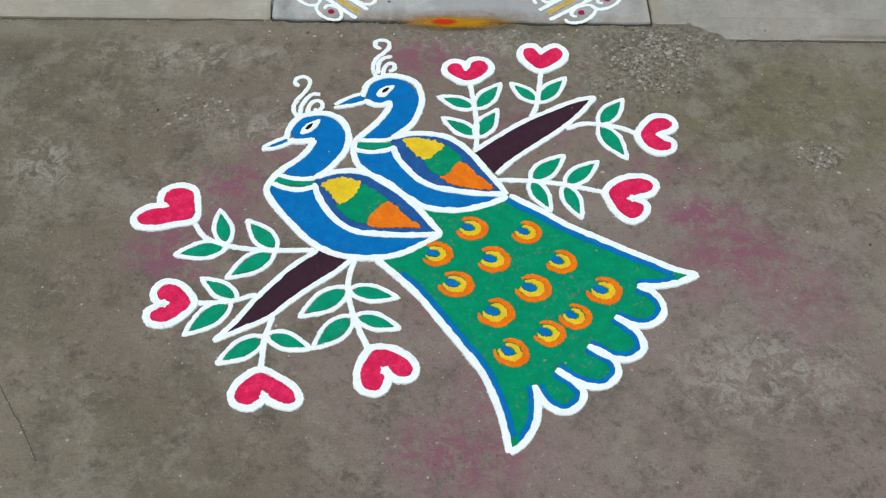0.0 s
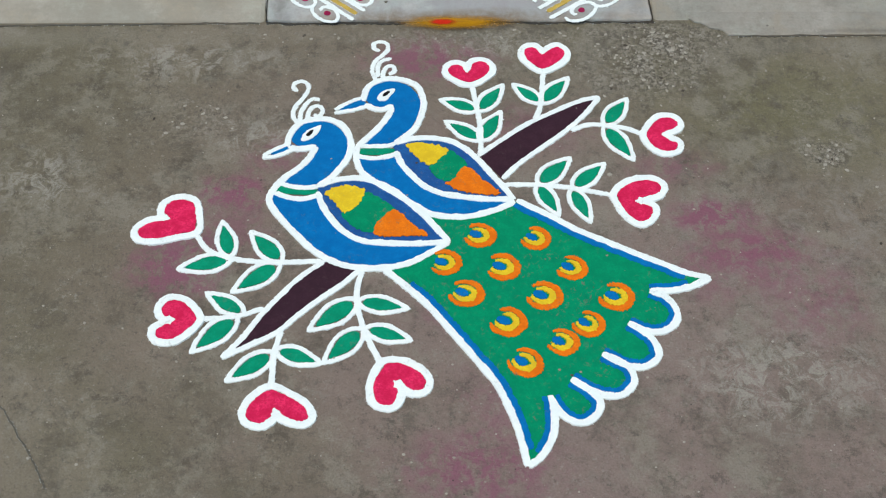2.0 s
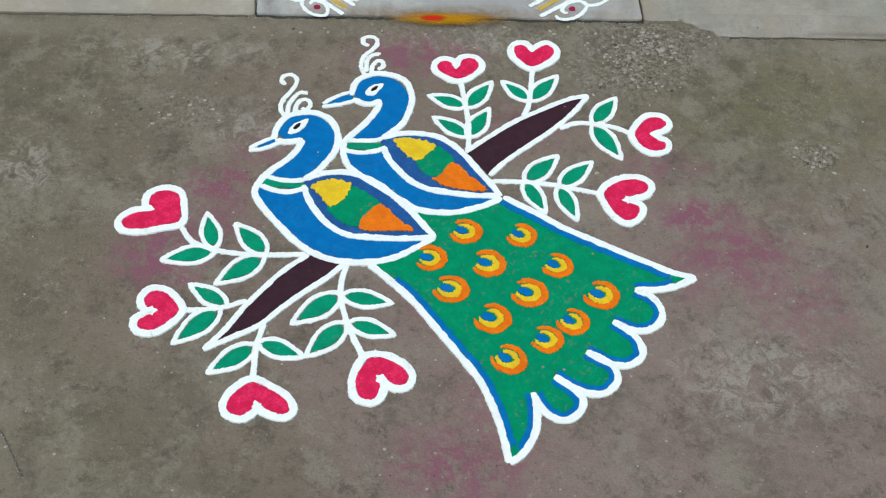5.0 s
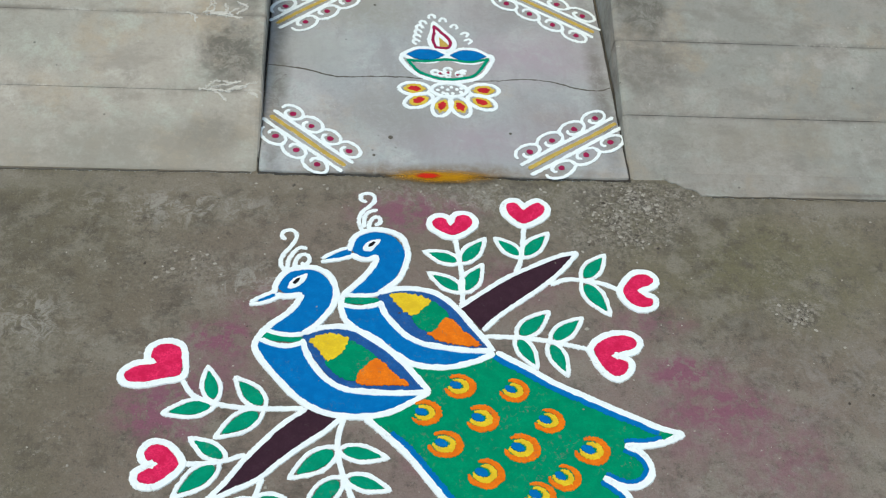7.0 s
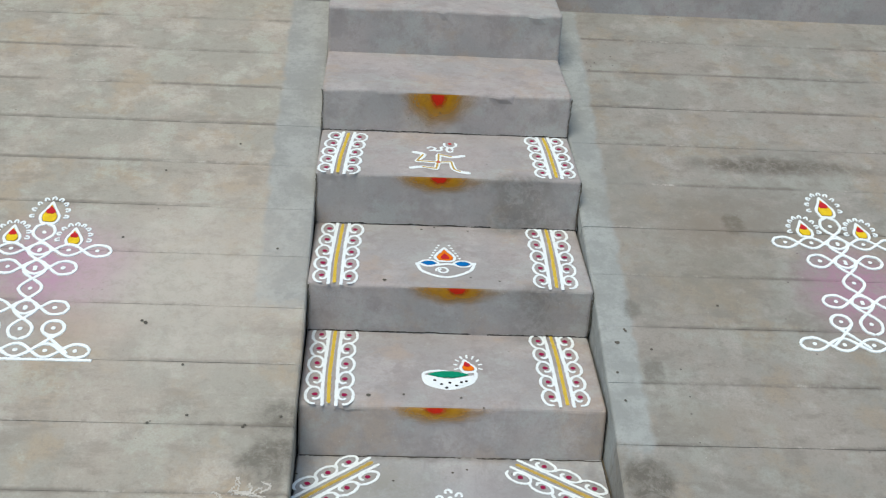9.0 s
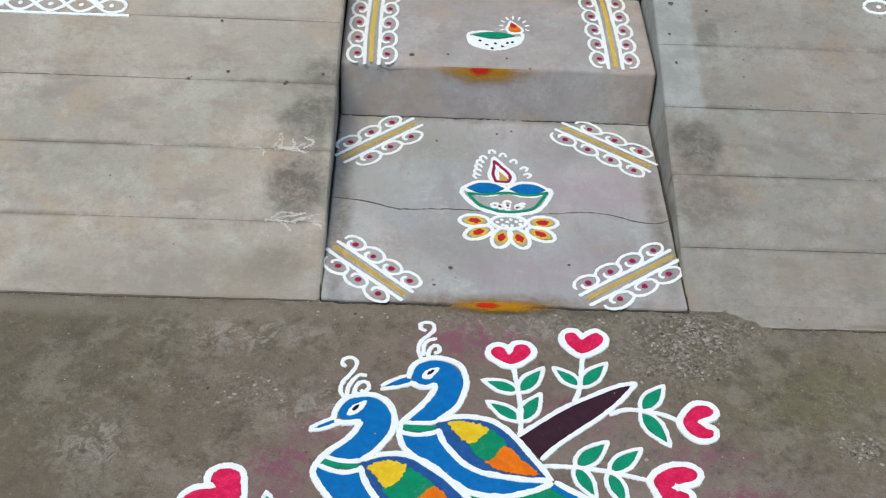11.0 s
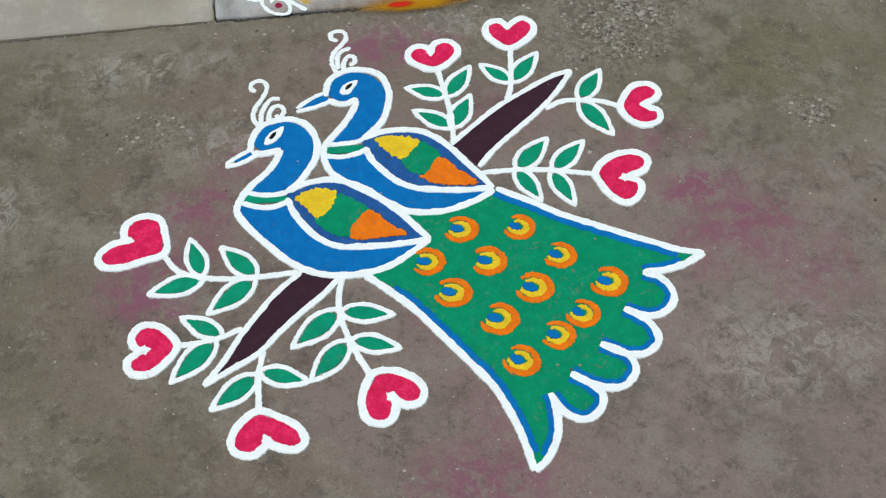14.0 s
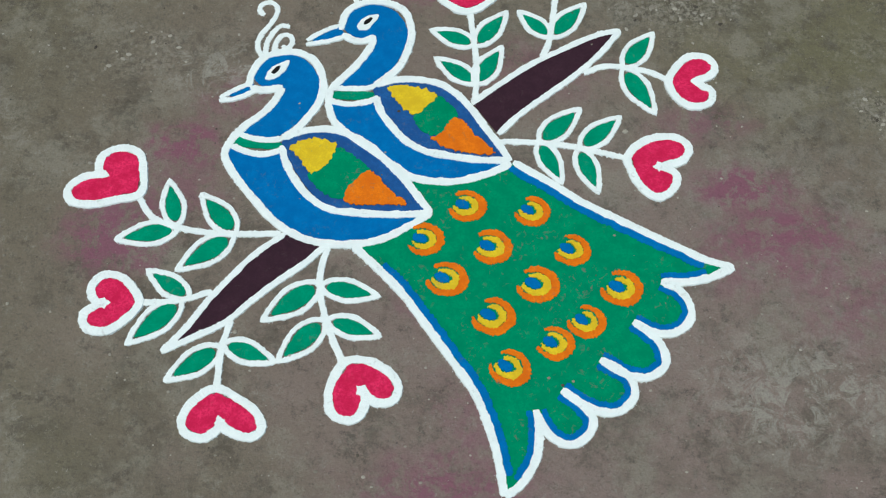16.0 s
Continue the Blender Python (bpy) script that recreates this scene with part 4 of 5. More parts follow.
flower([(0.009, -0.192), (-0.02, -0.181), (-0.039, -0.16), (-0.031, -0.14), (-0.009, -0.14), (0.004, -0.162), (0.004, -0.162), (0.021, -0.132), (0.044, -0.13), (0.056, -0.149), (0.043, -0.172)],
       [(0.012, -0.199), (0.017, -0.243), (0.022, -0.303), (0.023, -0.353), (0.017, -0.406)],
       [(0.022, -0.274), (-0.06, -0.242), (0.021, -0.278), (0.082, -0.199), (0.024, -0.36), (-0.053, -0.305), (0.02, -0.363), (0.071, -0.279)], "upright pink heart flower with four leaves")
flower([(0.178, -0.152), (0.153, -0.135), (0.139, -0.111), (0.143, -0.089), (0.164, -0.085), (0.179, -0.106), (0.179, -0.106), (0.196, -0.093), (0.217, -0.083), (0.232, -0.1), (0.22, -0.126)],
       [(0.177, -0.159), (0.168, -0.225), (0.159, -0.269), (0.144, -0.303)],
       [(0.164, -0.255), (0.105, -0.197), (0.163, -0.256), (0.232, -0.178)], "upright pink heart flower with two leaves")
flower([(0.386, -0.353), (0.398, -0.328), (0.42, -0.305), (0.447, -0.302), (0.461, -0.316), (0.453, -0.331), (0.421, -0.348), (0.421, -0.348), (0.437, -0.366), (0.451, -0.374), (0.446, -0.392), (0.42, -0.397), (0.397, -0.382)],
       [(0.382, -0.349), (0.347, -0.331), (0.303, -0.321), (0.259, -0.319), (0.222, -0.336)],
       [(0.297, -0.321), (0.358, -0.243), (0.296, -0.321), (0.349, -0.42)], "pink heart flower with two leaves at the branch end")
flower([(0.299, -0.513), (0.321, -0.49), (0.353, -0.477), (0.383, -0.479), (0.397, -0.495), (0.385, -0.513), (0.359, -0.521), (0.336, -0.532), (0.336, -0.532), (0.357, -0.541), (0.37, -0.551), (0.362, -0.574), (0.339, -0.585), (0.317, -0.567), (0.303, -0.536)],
       [(0.294, -0.515), (0.24, -0.502), (0.192, -0.491), (0.132, -0.484), (0.062, -0.482)],
       [(0.133, -0.485), (0.211, -0.412), (0.133, -0.48), (0.172, -0.566), (0.206, -0.496), (0.284, -0.428), (0.205, -0.493), (0.235, -0.584)], "pink heart flower with four leaves beside the tail")


# ---- drawings on the steps ----
def curl(cx, cy, r, start, turn):
    """A small inward curl, as of a hook."""
    return [(cx + r * (1 - 0.55 * k / 10) * math.cos(radians(start + turn * k / 10)), cy + r * (1 - 0.55 * k / 10) * math.sin(radians(start + turn * k / 10))) for k in range(11)]


def lace_band(a, b, z, left, right, label, wide=0.036, r=0.0255, bow=0.0, gold=0.5):
    """A gold line between two white ones, edged with curls that hold a red dot each."""
    root = thing("lace_border_drawing", pose(0, 0, z), label, "rangoli", "lace borders on the steps")
    a, b = Vector(a), Vector(b)
    d = b - a
    length = d.length
    d.normalize()
    s = Vector((-d.y, d.x))

    def at(t, off):
        p = a + d * (length * t) + s * (off + bow * math.sin(math.pi * t))
        return (p.x, p.y)
    for off in (-wide / 2, wide / 2):
        lines("white_line", [[at(-0.03, off), at(0.3, off * 1.04), at(0.7, off * 0.97), at(1.03, off)]], 0.0100, WHITE, root)
    o = (gold - 0.5) * wide
    lines("gold_line", [[at(0.0, o), at(0.35, o + 0.001), at(0.7, o - 0.001), at(1.0, o)]], 0.0118 if gold == 0.5 else 0.0112, OCHRE if gold == 0.5 else GOLD, root)
    for count, sign in ((left, 1), (right, -1)):
        pitch = length / (count if count > 3 else count + 0.6)
        along = pitch * 0.52
        for k in range(count):
            t = (k + 0.5) / count if count > 3 else (k + 0.8) / (count + 0.6)
            out = wide / 2 + r * 0.92
            grow = random.uniform(0.94, 1.06)
            run = []
            for j in range(15):
                ang = radians(-100 + 400 * j / 14)
                k2 = (1.0 if j < 7 else 1.0 - 0.66 * (j - 6) / 8) * grow
                p = Vector(at(t, sign * out)) + d * (along * k2 * math.sin(ang)) + s * (sign * r * k2 * math.cos(ang))
                run.append((p.x, p.y))
            c = lines("curl", [run], 0.0086, WHITE, root, 0.0002, high=0.0012, step=0.0035, rag=0.0008)
            q = Vector(at(t, sign * out)) + d * along * 0.12
            dots("red_dot", [(q.x, q.y)], 0.0086, MAROON_DOT, c, 0.0003, 0.0020, "dark red powder dot")
    return root


for (a, b), left, right in (
        ([(-0.433, 0.189), (-0.244, 0.018)], 4, 3), ([(0.203, 0.023), (0.444, 0.195)], 4, 3),
        ([(-0.436, 0.553), (-0.231, 0.733)], 3, 3), ([(0.19, 0.735), (0.433, 0.559)], 3, 4)):
    lace_band(a, b, 0.0108, left, right, "white lace border with gold line across a landing corner", 0.040)
for tread, z, (a, b), (c, d) in (
        (1, 0.1758, [(-0.363, 0.787), (-0.36, 1.198)], [(0.335, 0.806), (0.327, 1.192)]),
        (2, 0.3508, [(-0.367, 1.189), (-0.355, 1.598)], [(0.333, 1.196), (0.342, 1.607)]),
        (3, 0.5408, [(-0.377, 1.605), (-0.351, 1.958)], [(0.365, 1.624), (0.355, 1.977)])):
    lace_band(a, b, z, 5, 5, "white lace border with gold line along a tread end", 0.040, bow=0.004, gold=0.54)
    lace_band(c, d, z, 5, 5, "white lace border with gold line along a tread end", 0.040, bow=-0.004, gold=0.46)


def drop(x, y, w, h, lean=0.0):
    """A flame shape standing on (x, y)."""
    return [(x - w * 0.35, y + h * 0.06), (x + w * 0.35, y + h * 0.06), (x + w * 0.5, y + h * 0.36), (x + w * 0.22 + lean * 0.5, y + h * 0.72), (x + lean, y + h), (x + lean, y + h),
            (x - w * 0.22 + lean * 0.5, y + h * 0.72), (x - w * 0.5, y + h * 0.36)]


def almond(x0, y0, x1, y1, wide):
    a, b = Vector((x0, y0)), Vector((x1, y1))
    d = (b - a) * 0.5
    s = Vector((-d.y, d.x)).normalized() * wide * 0.5
    c = (a + b) * 0.5
    return [tuple(v) for v in (a, a, c - d * 0.45 - s * 0.86, c - s, c + d * 0.45 - s * 0.86, b, b, c + d * 0.45 + s * 0.86, c + s, c - d * 0.45 + s * 0.86)]


lamp = thing("lotus_lamp_drawing", pose(0, 0, 0.0104), "oil lamp on a lotus drawn in coloured powder", "rangoli")
(bl, br, bot, pl, pr, pb, ft, fb, core) = [(-0.099, 0.412), (0.14, 0.417), (0.019, 0.344), (-0.114, 0.313), (0.145, 0.32), (0.004, 0.23), (0.004, 0.584), (0.011, 0.461), (0.02, 0.485)]
cx = (bl[0] + br[0]) / 2
for x0, x1 in (((bl[0] + 0.012), cx - 0.006), (cx + 0.008, br[0] - 0.014)):
    oil = patch("oil", almond(x0, bl[1] + 0.03, x1, bl[1] + 0.03, 0.042), BLUE, lamp, 0.0022, "blue powder oil")
    lines("outline", [almond(x0 - 0.012, bl[1] + 0.03, x1 + 0.010, bl[1] + 0.03, 0.058)], 0.011, WHITE, oil, closed=True)
bowl = [(bl[0] + 0.014, bl[1] + 0.006), (bl[0] + 0.014, bl[1] + 0.006), (cx - 0.06, bl[1] + 0.002), (cx, bl[1] + 0.012), (cx + 0.06, bl[1] + 0.004), (br[0] - 0.010, br[1] + 0.014), (br[0] - 0.010, br[1] + 0.014),
        (cx + 0.072, bot[1] + 0.022), (cx + 0.03, bot[1] + 0.004), (cx, bot[1]), (cx - 0.035, bot[1] + 0.006), (cx - 0.078, bot[1] + 0.030)]
vessel = lines("bowl", [bowl], 0.0085, LEAF_GREEN, lamp, 0.0016, "green bowl line", closed=True)
lines("bowl_outline", [[(bl[0] + 0.004, bl[1] + 0.032), (bl[0] - 0.002, bl[1] + 0.006), (cx - 0.085, bot[1] + 0.020), (cx - 0.035, bot[1] - 0.005), (cx, bot[1] - 0.010),
                        (cx + 0.035, bot[1] - 0.006), (cx + 0.085, bot[1] + 0.016), (br[0], br[1] + 0.008), (br[0] - 0.004, br[1] + 0.034)]], 0.0125, WHITE, vessel)
lines("bowl_flower", [arc(cx + dx, bot[1] + dy + 0.003, rr * 1.15, rr * 1.15, 0, 330, 0, 7) for dx, dy, rr in ((-0.034, 0.024, 0.008), (-0.018, 0.018, 0.007), (0, 0.033, 0.009), (0, 0.012, 0.006), (0.03, 0.020, 0.008), (0.040, 0.028, 0.006))],
      0.0085, WHITE, lamp, 0.001)
dots("flower_dot", [(cx, bot[1] + 0.026), (cx - 0.022, bot[1] + 0.022), (cx + 0.024, bot[1] + 0.018)], 0.0045, MAROON_DOT, lamp, 0.0022)
fx, fy = fb[0], fb[1] - 0.004
flame = drop(fx - 0.002, fy, 0.066, 0.122, -0.020)
fl = lines("flame", [flame], 0.012, WHITE, lamp, 0.0008, "white flame outline", closed=True)
patch("flame_white", flame, WHITE, fl, 0.0012)
lines("flame_red", [drop(fx - 0.003, fy + 0.009, 0.046, 0.096, -0.018)], 0.0085, MAROON_DOT, fl, 0.0018, closed=True)
patch("flame_core", drop(fx + 0.003, fy + 0.006, 0.024, 0.052, -0.012), OCHRE, fl, 0.0024, "yellow flame core")
sparks = [(-0.069, 0.036), (-0.067, 0.056), (-0.064, 0.077), (-0.060, 0.097), (-0.050, 0.116), (-0.026, 0.144), (0.004, 0.130), (0.033, 0.103), (0.060, 0.072), (0.067, 0.044)]
for dx, dy in sparks:
    turn = math.degrees(math.atan2(dy - 0.03, dx + 0.012)) - 90
    lines("spark", [arc(fx + dx, fy + dy, 0.0085, 0.0125, 205, -25, turn * 0.6, 7)], 0.0076, WHITE, fl)
seat_y = pl[1] - 0.012
for k, (ang, out) in enumerate(((177, 0.090), (209, 0.092), (252, 0.068), (291, 0.070), (331, 0.094), (3, 0.090))):
    px, py = cx + math.cos(radians(ang)) * out, seat_y + math.sin(radians(ang)) * out * 0.92
    ux, uy = math.cos(radians(ang)), math.sin(radians(ang)) * 0.9
    half = 0.030
    petal = patch("petal", almond(px - ux * half, py - uy * half, px + ux * half, py + uy * half, 0.036), GOLD, lamp, 0.0014, "orange lotus petal", rag=0.002)
    patch("petal_heart", almond(px - ux * 0.018, py - uy * 0.018, px + ux * 0.018, py + uy * 0.018, 0.019), RED, petal, 0.0026, "red powder", rag=0.002)
    lines("petal_outline", [arc(px, py, 0.040, 0.0238, 0, 330, ang, 10)], 0.0105, WHITE, petal, 0.0006, closed=True)
lines("seat_ring", [arc(cx, seat_y + 0.002, 0.046, 0.026, 0, 340, 0, 14)], 0.011, WHITE, lamp, 0.0018, closed=True)
dots("seat_dot", [(cx + dx, seat_y + dy) for dx, dy in ((-0.030, 0.002), (-0.018, 0.012), (-0.016, -0.008), (-0.004, 0.004), (0.006, 0.014), (0.008, -0.010), (0.020, 0.006), (0.030, -0.004), (0.032, 0.010), (-0.006, -0.012))],
     0.0055, WHITE, lamp, 0.0002)

# the green oil lamp on the first step
small = thing("green_lamp_drawing", pose(0, 0, 0.1755), "small green oil lamp drawn in white powder on a tread", "rangoli")
(gl, gr, gb, gt) = [(-0.086, 0.95), (0.071, 0.956), (-0.01, 0.877), (0.052, 1.002)]
gm = (gl[0] + gr[0]) / 2
lines("bowl", [[gl, (gl[0] + 0.012, gl[1] - 0.05), (gm, gb[1]), (gr[0] - 0.012, gr[1] - 0.045), (gr[0] + 0.002, gr[1] + 0.012), (gm + 0.03, gl[1] + 0.010), (gm - 0.02, gl[1] + 0.022), (gl[0] + 0.02, gl[1] + 0.018)]], 0.010, WHITE, small, closed=True)
patch("bowl_fill", [(gl[0] + 0.004, gl[1] - 0.006), (gl[0] + 0.018, gl[1] - 0.05), (gm, gb[1] + 0.004), (gr[0] - 0.018, gr[1] - 0.045), (gr[0] - 0.006, gr[1] - 0.008), (gm, gl[1] - 0.022)], WHITE, small, 0.0022)
patch("oil", almond(gl[0] + 0.014, gl[1] + 0.000, gr[0] - 0.02, gr[1] - 0.004, 0.032), LEAF_GREEN, small, 0.0032, "green powder oil")
dots("bowl_dot", [(gm + dx, gl[1] - 0.04 + dy) for dx, dy in ((-0.045, 0.008), (-0.025, -0.012), (0.0, -0.004), (0.02, -0.018), (0.035, 0.0), (-0.01, -0.03), (0.05, 0.006))], 0.0052, BLACK, small, 0.0024, 0.0015, "grey cement showing through")
patch("flame", drop(gt[0], gt[1] - 0.028, 0.034, 0.05, -0.008), ORANGE, small, 0.0028, "orange flame")
patch("flame_heart", drop(gt[0] - 0.003, gt[1] - 0.008, 0.02, 0.030, -0.006), RED, small, 0.0038, "red powder")
lines("flame_outline", [drop(gt[0], gt[1] - 0.036, 0.046, 0.070, -0.010)], 0.008, WHITE, small, closed=True)
for k in range(9):
    a = radians(200 - 27 * k)
    lines("ray", [[(gt[0] + 0.032 * math.cos(a), gt[1] + 0.042 * math.sin(a)), (gt[0] + 0.046 * math.cos(a), gt[1] + 0.062 * math.sin(a))]], 0.006, WHITE, small, high=0.0012)

# the blue oil lamp on the second step
blue_lamp = thing("blue_lamp_drawing", pose(0, 0, 0.3505), "white oil lamp with blue oil drawn on a tread", "rangoli")
(ul, ur, ub, uf) = [(-0.108, 1.334), (0.082, 1.342), (-0.017, 1.246), (-0.015, 1.374)]
um = (ul[0] + ur[0]) / 2
lines("bowl", [[ul, ul, (ul[0] + 0.022, ul[1] - 0.055), (um, ub[1]), (ur[0] - 0.022, ur[1] - 0.055), ur, ur, (um + 0.045, ur[1] - 0.012), (um, ur[1] - 0.008), (um - 0.045, ul[1] - 0.012)]], 0.0105, WHITE, blue_lamp, closed=True)
for s in (-1, 1):
    oil = patch("oil", almond(um + s * 0.030, ul[1] + 0.002, um + s * 0.080, ul[1] + 0.002, 0.026), BLUE, blue_lamp, 0.0022, "blue powder oil")
    lines("outline", [almond(um + s * 0.022, ul[1] + 0.002, um + s * 0.090, ul[1] + 0.004, 0.040)], 0.007, WHITE, oil, closed=True)
lines("spiral", [curl(um - 0.012, ul[1] - 0.044, 0.022, 200, -460)], 0.007, WHITE, blue_lamp)
patch("flame", drop(uf[0], uf[1] - 0.020, 0.05, 0.075), ORANGE, blue_lamp, 0.0024, "orange flame")
patch("flame_heart", drop(uf[0], uf[1] - 0.012, 0.028, 0.04), RED, blue_lamp, 0.0036, "red powder")
lines("flame_outline", [drop(uf[0], uf[1] - 0.026, 0.064, 0.10)], 0.0085, WHITE, blue_lamp, closed=True)
dots("spark", [(uf[0] + s * (0.048 - 0.006 * k), uf[1] + 0.0 + 0.018 * k) for s in (-1, 1) for k in range(6)], 0.005, WHITE, blue_lamp)

# the auspicious cross on the third step
sign = thing("auspicious_cross_drawing", pose(0, 0, 0.5405), "white and gold hooked cross with curls drawn on a tread", "rangoli")
x, y = -0.036, 1.722


def cross_run(*steps):
    return [(x + a * 0.001, y + b * 0.001) for a, b in steps]


arms = [cross_run((-101, -57), (-57, -43), (-8, -56), (-8, -56), (0, 0), (4, 70), (4, 70), (49, 48), (97, 65)),
        cross_run((-89, 85), (-50, 62), (-74, 6), (-74, 6), (0, 0), (46, 6), (46, 6), (53, -53), (75, -76), (109, -87))]
for run in arms:
    lines("arm", [run], 0.0185, WHITE, sign)
    lines("gold_arm", [run[1:-1]], 0.0060, OCHRE, sign, 0.0012)
dots("red_dot", [(x, y)], 0.008, RED, sign, 0.001, 0.005, "red powder dot")
lines("curls", [cross_run((-36, 118), (-22, 134), (-6, 122), (-14, 106), (-30, 100)), cross_run((-14, 106), (4, 100), (16, 112), (14, 132), (24, 138)),
                [(x + 0.045 + px, y + 0.112 + py) for px, py in arc(0, 0, 0.011, 0.020, 0, 350, 0, 9)], [(x + 0.048 + px, y + 0.160 + py) for px, py in arc(0, 0, 0.022, 0.026, 150, 400, 0, 9)]], 0.0085, WHITE, sign)
dots("red_dot", [(x + 0.048, y + 0.166)], 0.007, RED, sign, 0.001, 0.002)


# turmeric and vermilion on the risers and the landing's edge
def offering(x, z0, w, h, y, label, flat=False, dot=0.0, two=False):
    """Turmeric rubbed on with a spot of vermilion on it."""
    m = pose(x, y, z0, 0 if flat else (80.5 if y < 1.0 else 90))
    root = thing("turmeric_mark", m, label, "turmeric mark", "turmeric marks on the steps")
    for name, mat_, sx_, sy_, dx, up in (("turmeric", TURMERIC, w, h, 0.0, 0.004), ("vermilion", VERMILION, w * 0.24, h * 0.42, dot, 0.0052)):
        bm = bmesh.new()
        rim = 1.45
        ring = [bm.verts.new((rim * math.cos(a), rim * math.sin(a) if flat else min(0.03, rim * math.sin(a)), 0)) for a in [k * math.tau / 40 for k in range(40)]]
        bm.faces.new(ring)
        ob = part(name, bm, mat_, root)
        ob.matrix_parent_inverse = Matrix()
        ob.matrix_local = Matrix.Translation((dx, 0, up)) @ Matrix.Diagonal((sx_, sy_, 1, 1))


offering(-0.043, 0.172, 0.165, 0.056, 0.784, "smeared turmeric with vermilion spot on a cement riser", dot=-0.01)
offering(0.010, 0.345, 0.165, 0.066, 1.187, "half-round turmeric mark with vermilion spot on a riser", dot=0.01)
offering(-0.033, 0.535, 0.170, 0.066, 1.607, "half-round turmeric mark with vermilion spot on a riser", dot=0.0)
offering(-0.033, 0.69, 0.150, 0.135, 1.985, "half-round turmeric mark with vermilion spot on a riser", dot=0.0)
offering(-0.015, 0.0072, 0.150, 0.026, -0.010, "turmeric and vermilion rubbed on the landing edge", flat=True, dot=-0.03)


# ---- lamp-stand line drawings on the ramps ----
def chain(a, b, cells, amp):
    """Two lines that cross each other again and again, with their cell centres."""
    a, b = Vector(a), Vector(b)
    d = b - a
    s = Vector((-d.y, d.x)).normalized() * amp
    runs = []
    for sign in (1, -1):
        run = []
        for k in range(cells * 8 + 1):
            t = k / (cells * 8)
            u = min(t, 1 - t) * cells * 2
            swing = math.sin(math.pi * cells * t)
            if u < 1:
                # the end loops are round
                swing = math.copysign(math.sqrt(max(0.0, 1 - (1 - u) ** 2)), swing if 0 < t < 1 else 1.0) if 0 < u else 0.0
            run.append(tuple(a + d * t + s * (sign * swing)))
        runs.append(run)
    mids = [tuple(a + d * ((k + 0.5) / cells)) for k in range(cells)]
    return runs, mids


def lamp_stand(spans, loops, legs, flames, base, label):
    root = thing("lamp_stand_drawing", pose(0, 0, 0, SLOPE), label, "rangoli", "lamp stand drawings")
    mids = []
    for a, b, cells, amp in spans:
        runs, mid = chain(a, b, cells, amp)
        lines("knotwork", runs, 0.0098, WHITE, root, 0.002, high=0.0012)
        mids += mid
    for x, y in loops:
        lines("loop", [arc(x, y, 0.032, 0.030, 0, 330, 0, 10)], 0.0105, WHITE, root, 0.002, closed=True, high=0.0012)
        mids.append((x, y))
    for run in legs:
        lines("leg", [run], 0.0098, WHITE, root, 0.002, high=0.0012)
    if base:
        lines("base_line", [base], 0.0098, WHITE, root, 0.002, high=0.0012)
    dots("dot", mids, 0.0075, WHITE, root, 0.002, 0.003)
    for x, y, w, h, lean in flames:
        f = patch("flame", drop(x, y, w, h, lean), YELLOW, root, 0.0038, "yellow and red flame")
        patch("flame_tip", drop(x + lean * 0.3, y + h * 0.46, w * 0.68, h * 0.46, lean * 0.7), RED, f, 0.0052, "red powder")
        lines("flame_outline", [drop(x, y - 0.008, w + 0.014, h + 0.022, lean)], 0.009, WHITE, f, 0.002, closed=True, high=0.0012)
        for k in range(9):
            a = radians(-10 + 25 * k)
            px, py = x + lean * 0.5 + (w * 0.5 + 0.030) * math.cos(a), y + h * 0.5 + (h * 0.5 + 0.030) * math.sin(a)
            lines("petal_mark", [arc(px, py, 0.006, 0.010, 210, -30, math.degrees(a) - 90, 6)], 0.006, WHITE, f, 0.002, high=0.0012)


def stand_at(foot, head, base, label, wide=0.215):
    """The stand's plan, leaning a little, from the middle of its foot to the loop under its flame."""
    k = (head[1] - foot[1]) / 0.50
    lean = (head[0] - foot[0]) / (head[1] - foot[1])

    def q(x, s):
        return (foot[0] + x + lean * s * k, foot[1] + s * k)
    spans = [(q(-wide, 0.0), q(0.215, 0.0), 5, 0.026), (q(-0.130, 0.17), q(0.130, 0.17), 3, 0.028), (q(-0.128, 0.34), q(0.128, 0.34), 3, 0.030),
             (q(-0.225, 0.42), q(0.225, 0.42), 5, 0.026), (q(0.0, 0.04), q(0.0, 0.54), 6, 0.034)]
    loops = [q(-0.096, 0.088), q(0.096, 0.088)]
    legs = [[q(-0.122, 0.07), q(-0.075, 0.03), q(-0.03, -0.015)], [q(-0.07, 0.07), q(-0.11, 0.03), q(-0.15, -0.01)], [q(0.122, 0.07), q(0.075, 0.03), q(0.03, -0.015)], [q(0.07, 0.07), q(0.11, 0.03), q(0.15, -0.01)]]
    fl_ = [(*q(0.004, 0.545), 0.046, 0.086, -0.004), (*q(-0.098, 0.452), 0.036, 0.062, -0.004), (*q(0.098, 0.447), 0.036, 0.062, -0.004)]
    lamp_stand(spans, loops, legs, fl_, [q(-0.225, -0.034), q(0.0, -0.035), q(0.225, -0.034)] if base else None, label)


(foot_w, head_w) = [(-1.282, 0.945), (-1.311, 1.453)]
(foot_e, head_e) = [(1.332, 1.055), (1.317, 1.608)]
stand_at(foot_w, head_w, True, "white knotwork lamp stand with three flames, pink powder haze")
stand_at(foot_e, head_e, False, "white knotwork lamp stand drawn on the darker ramp", 0.255)

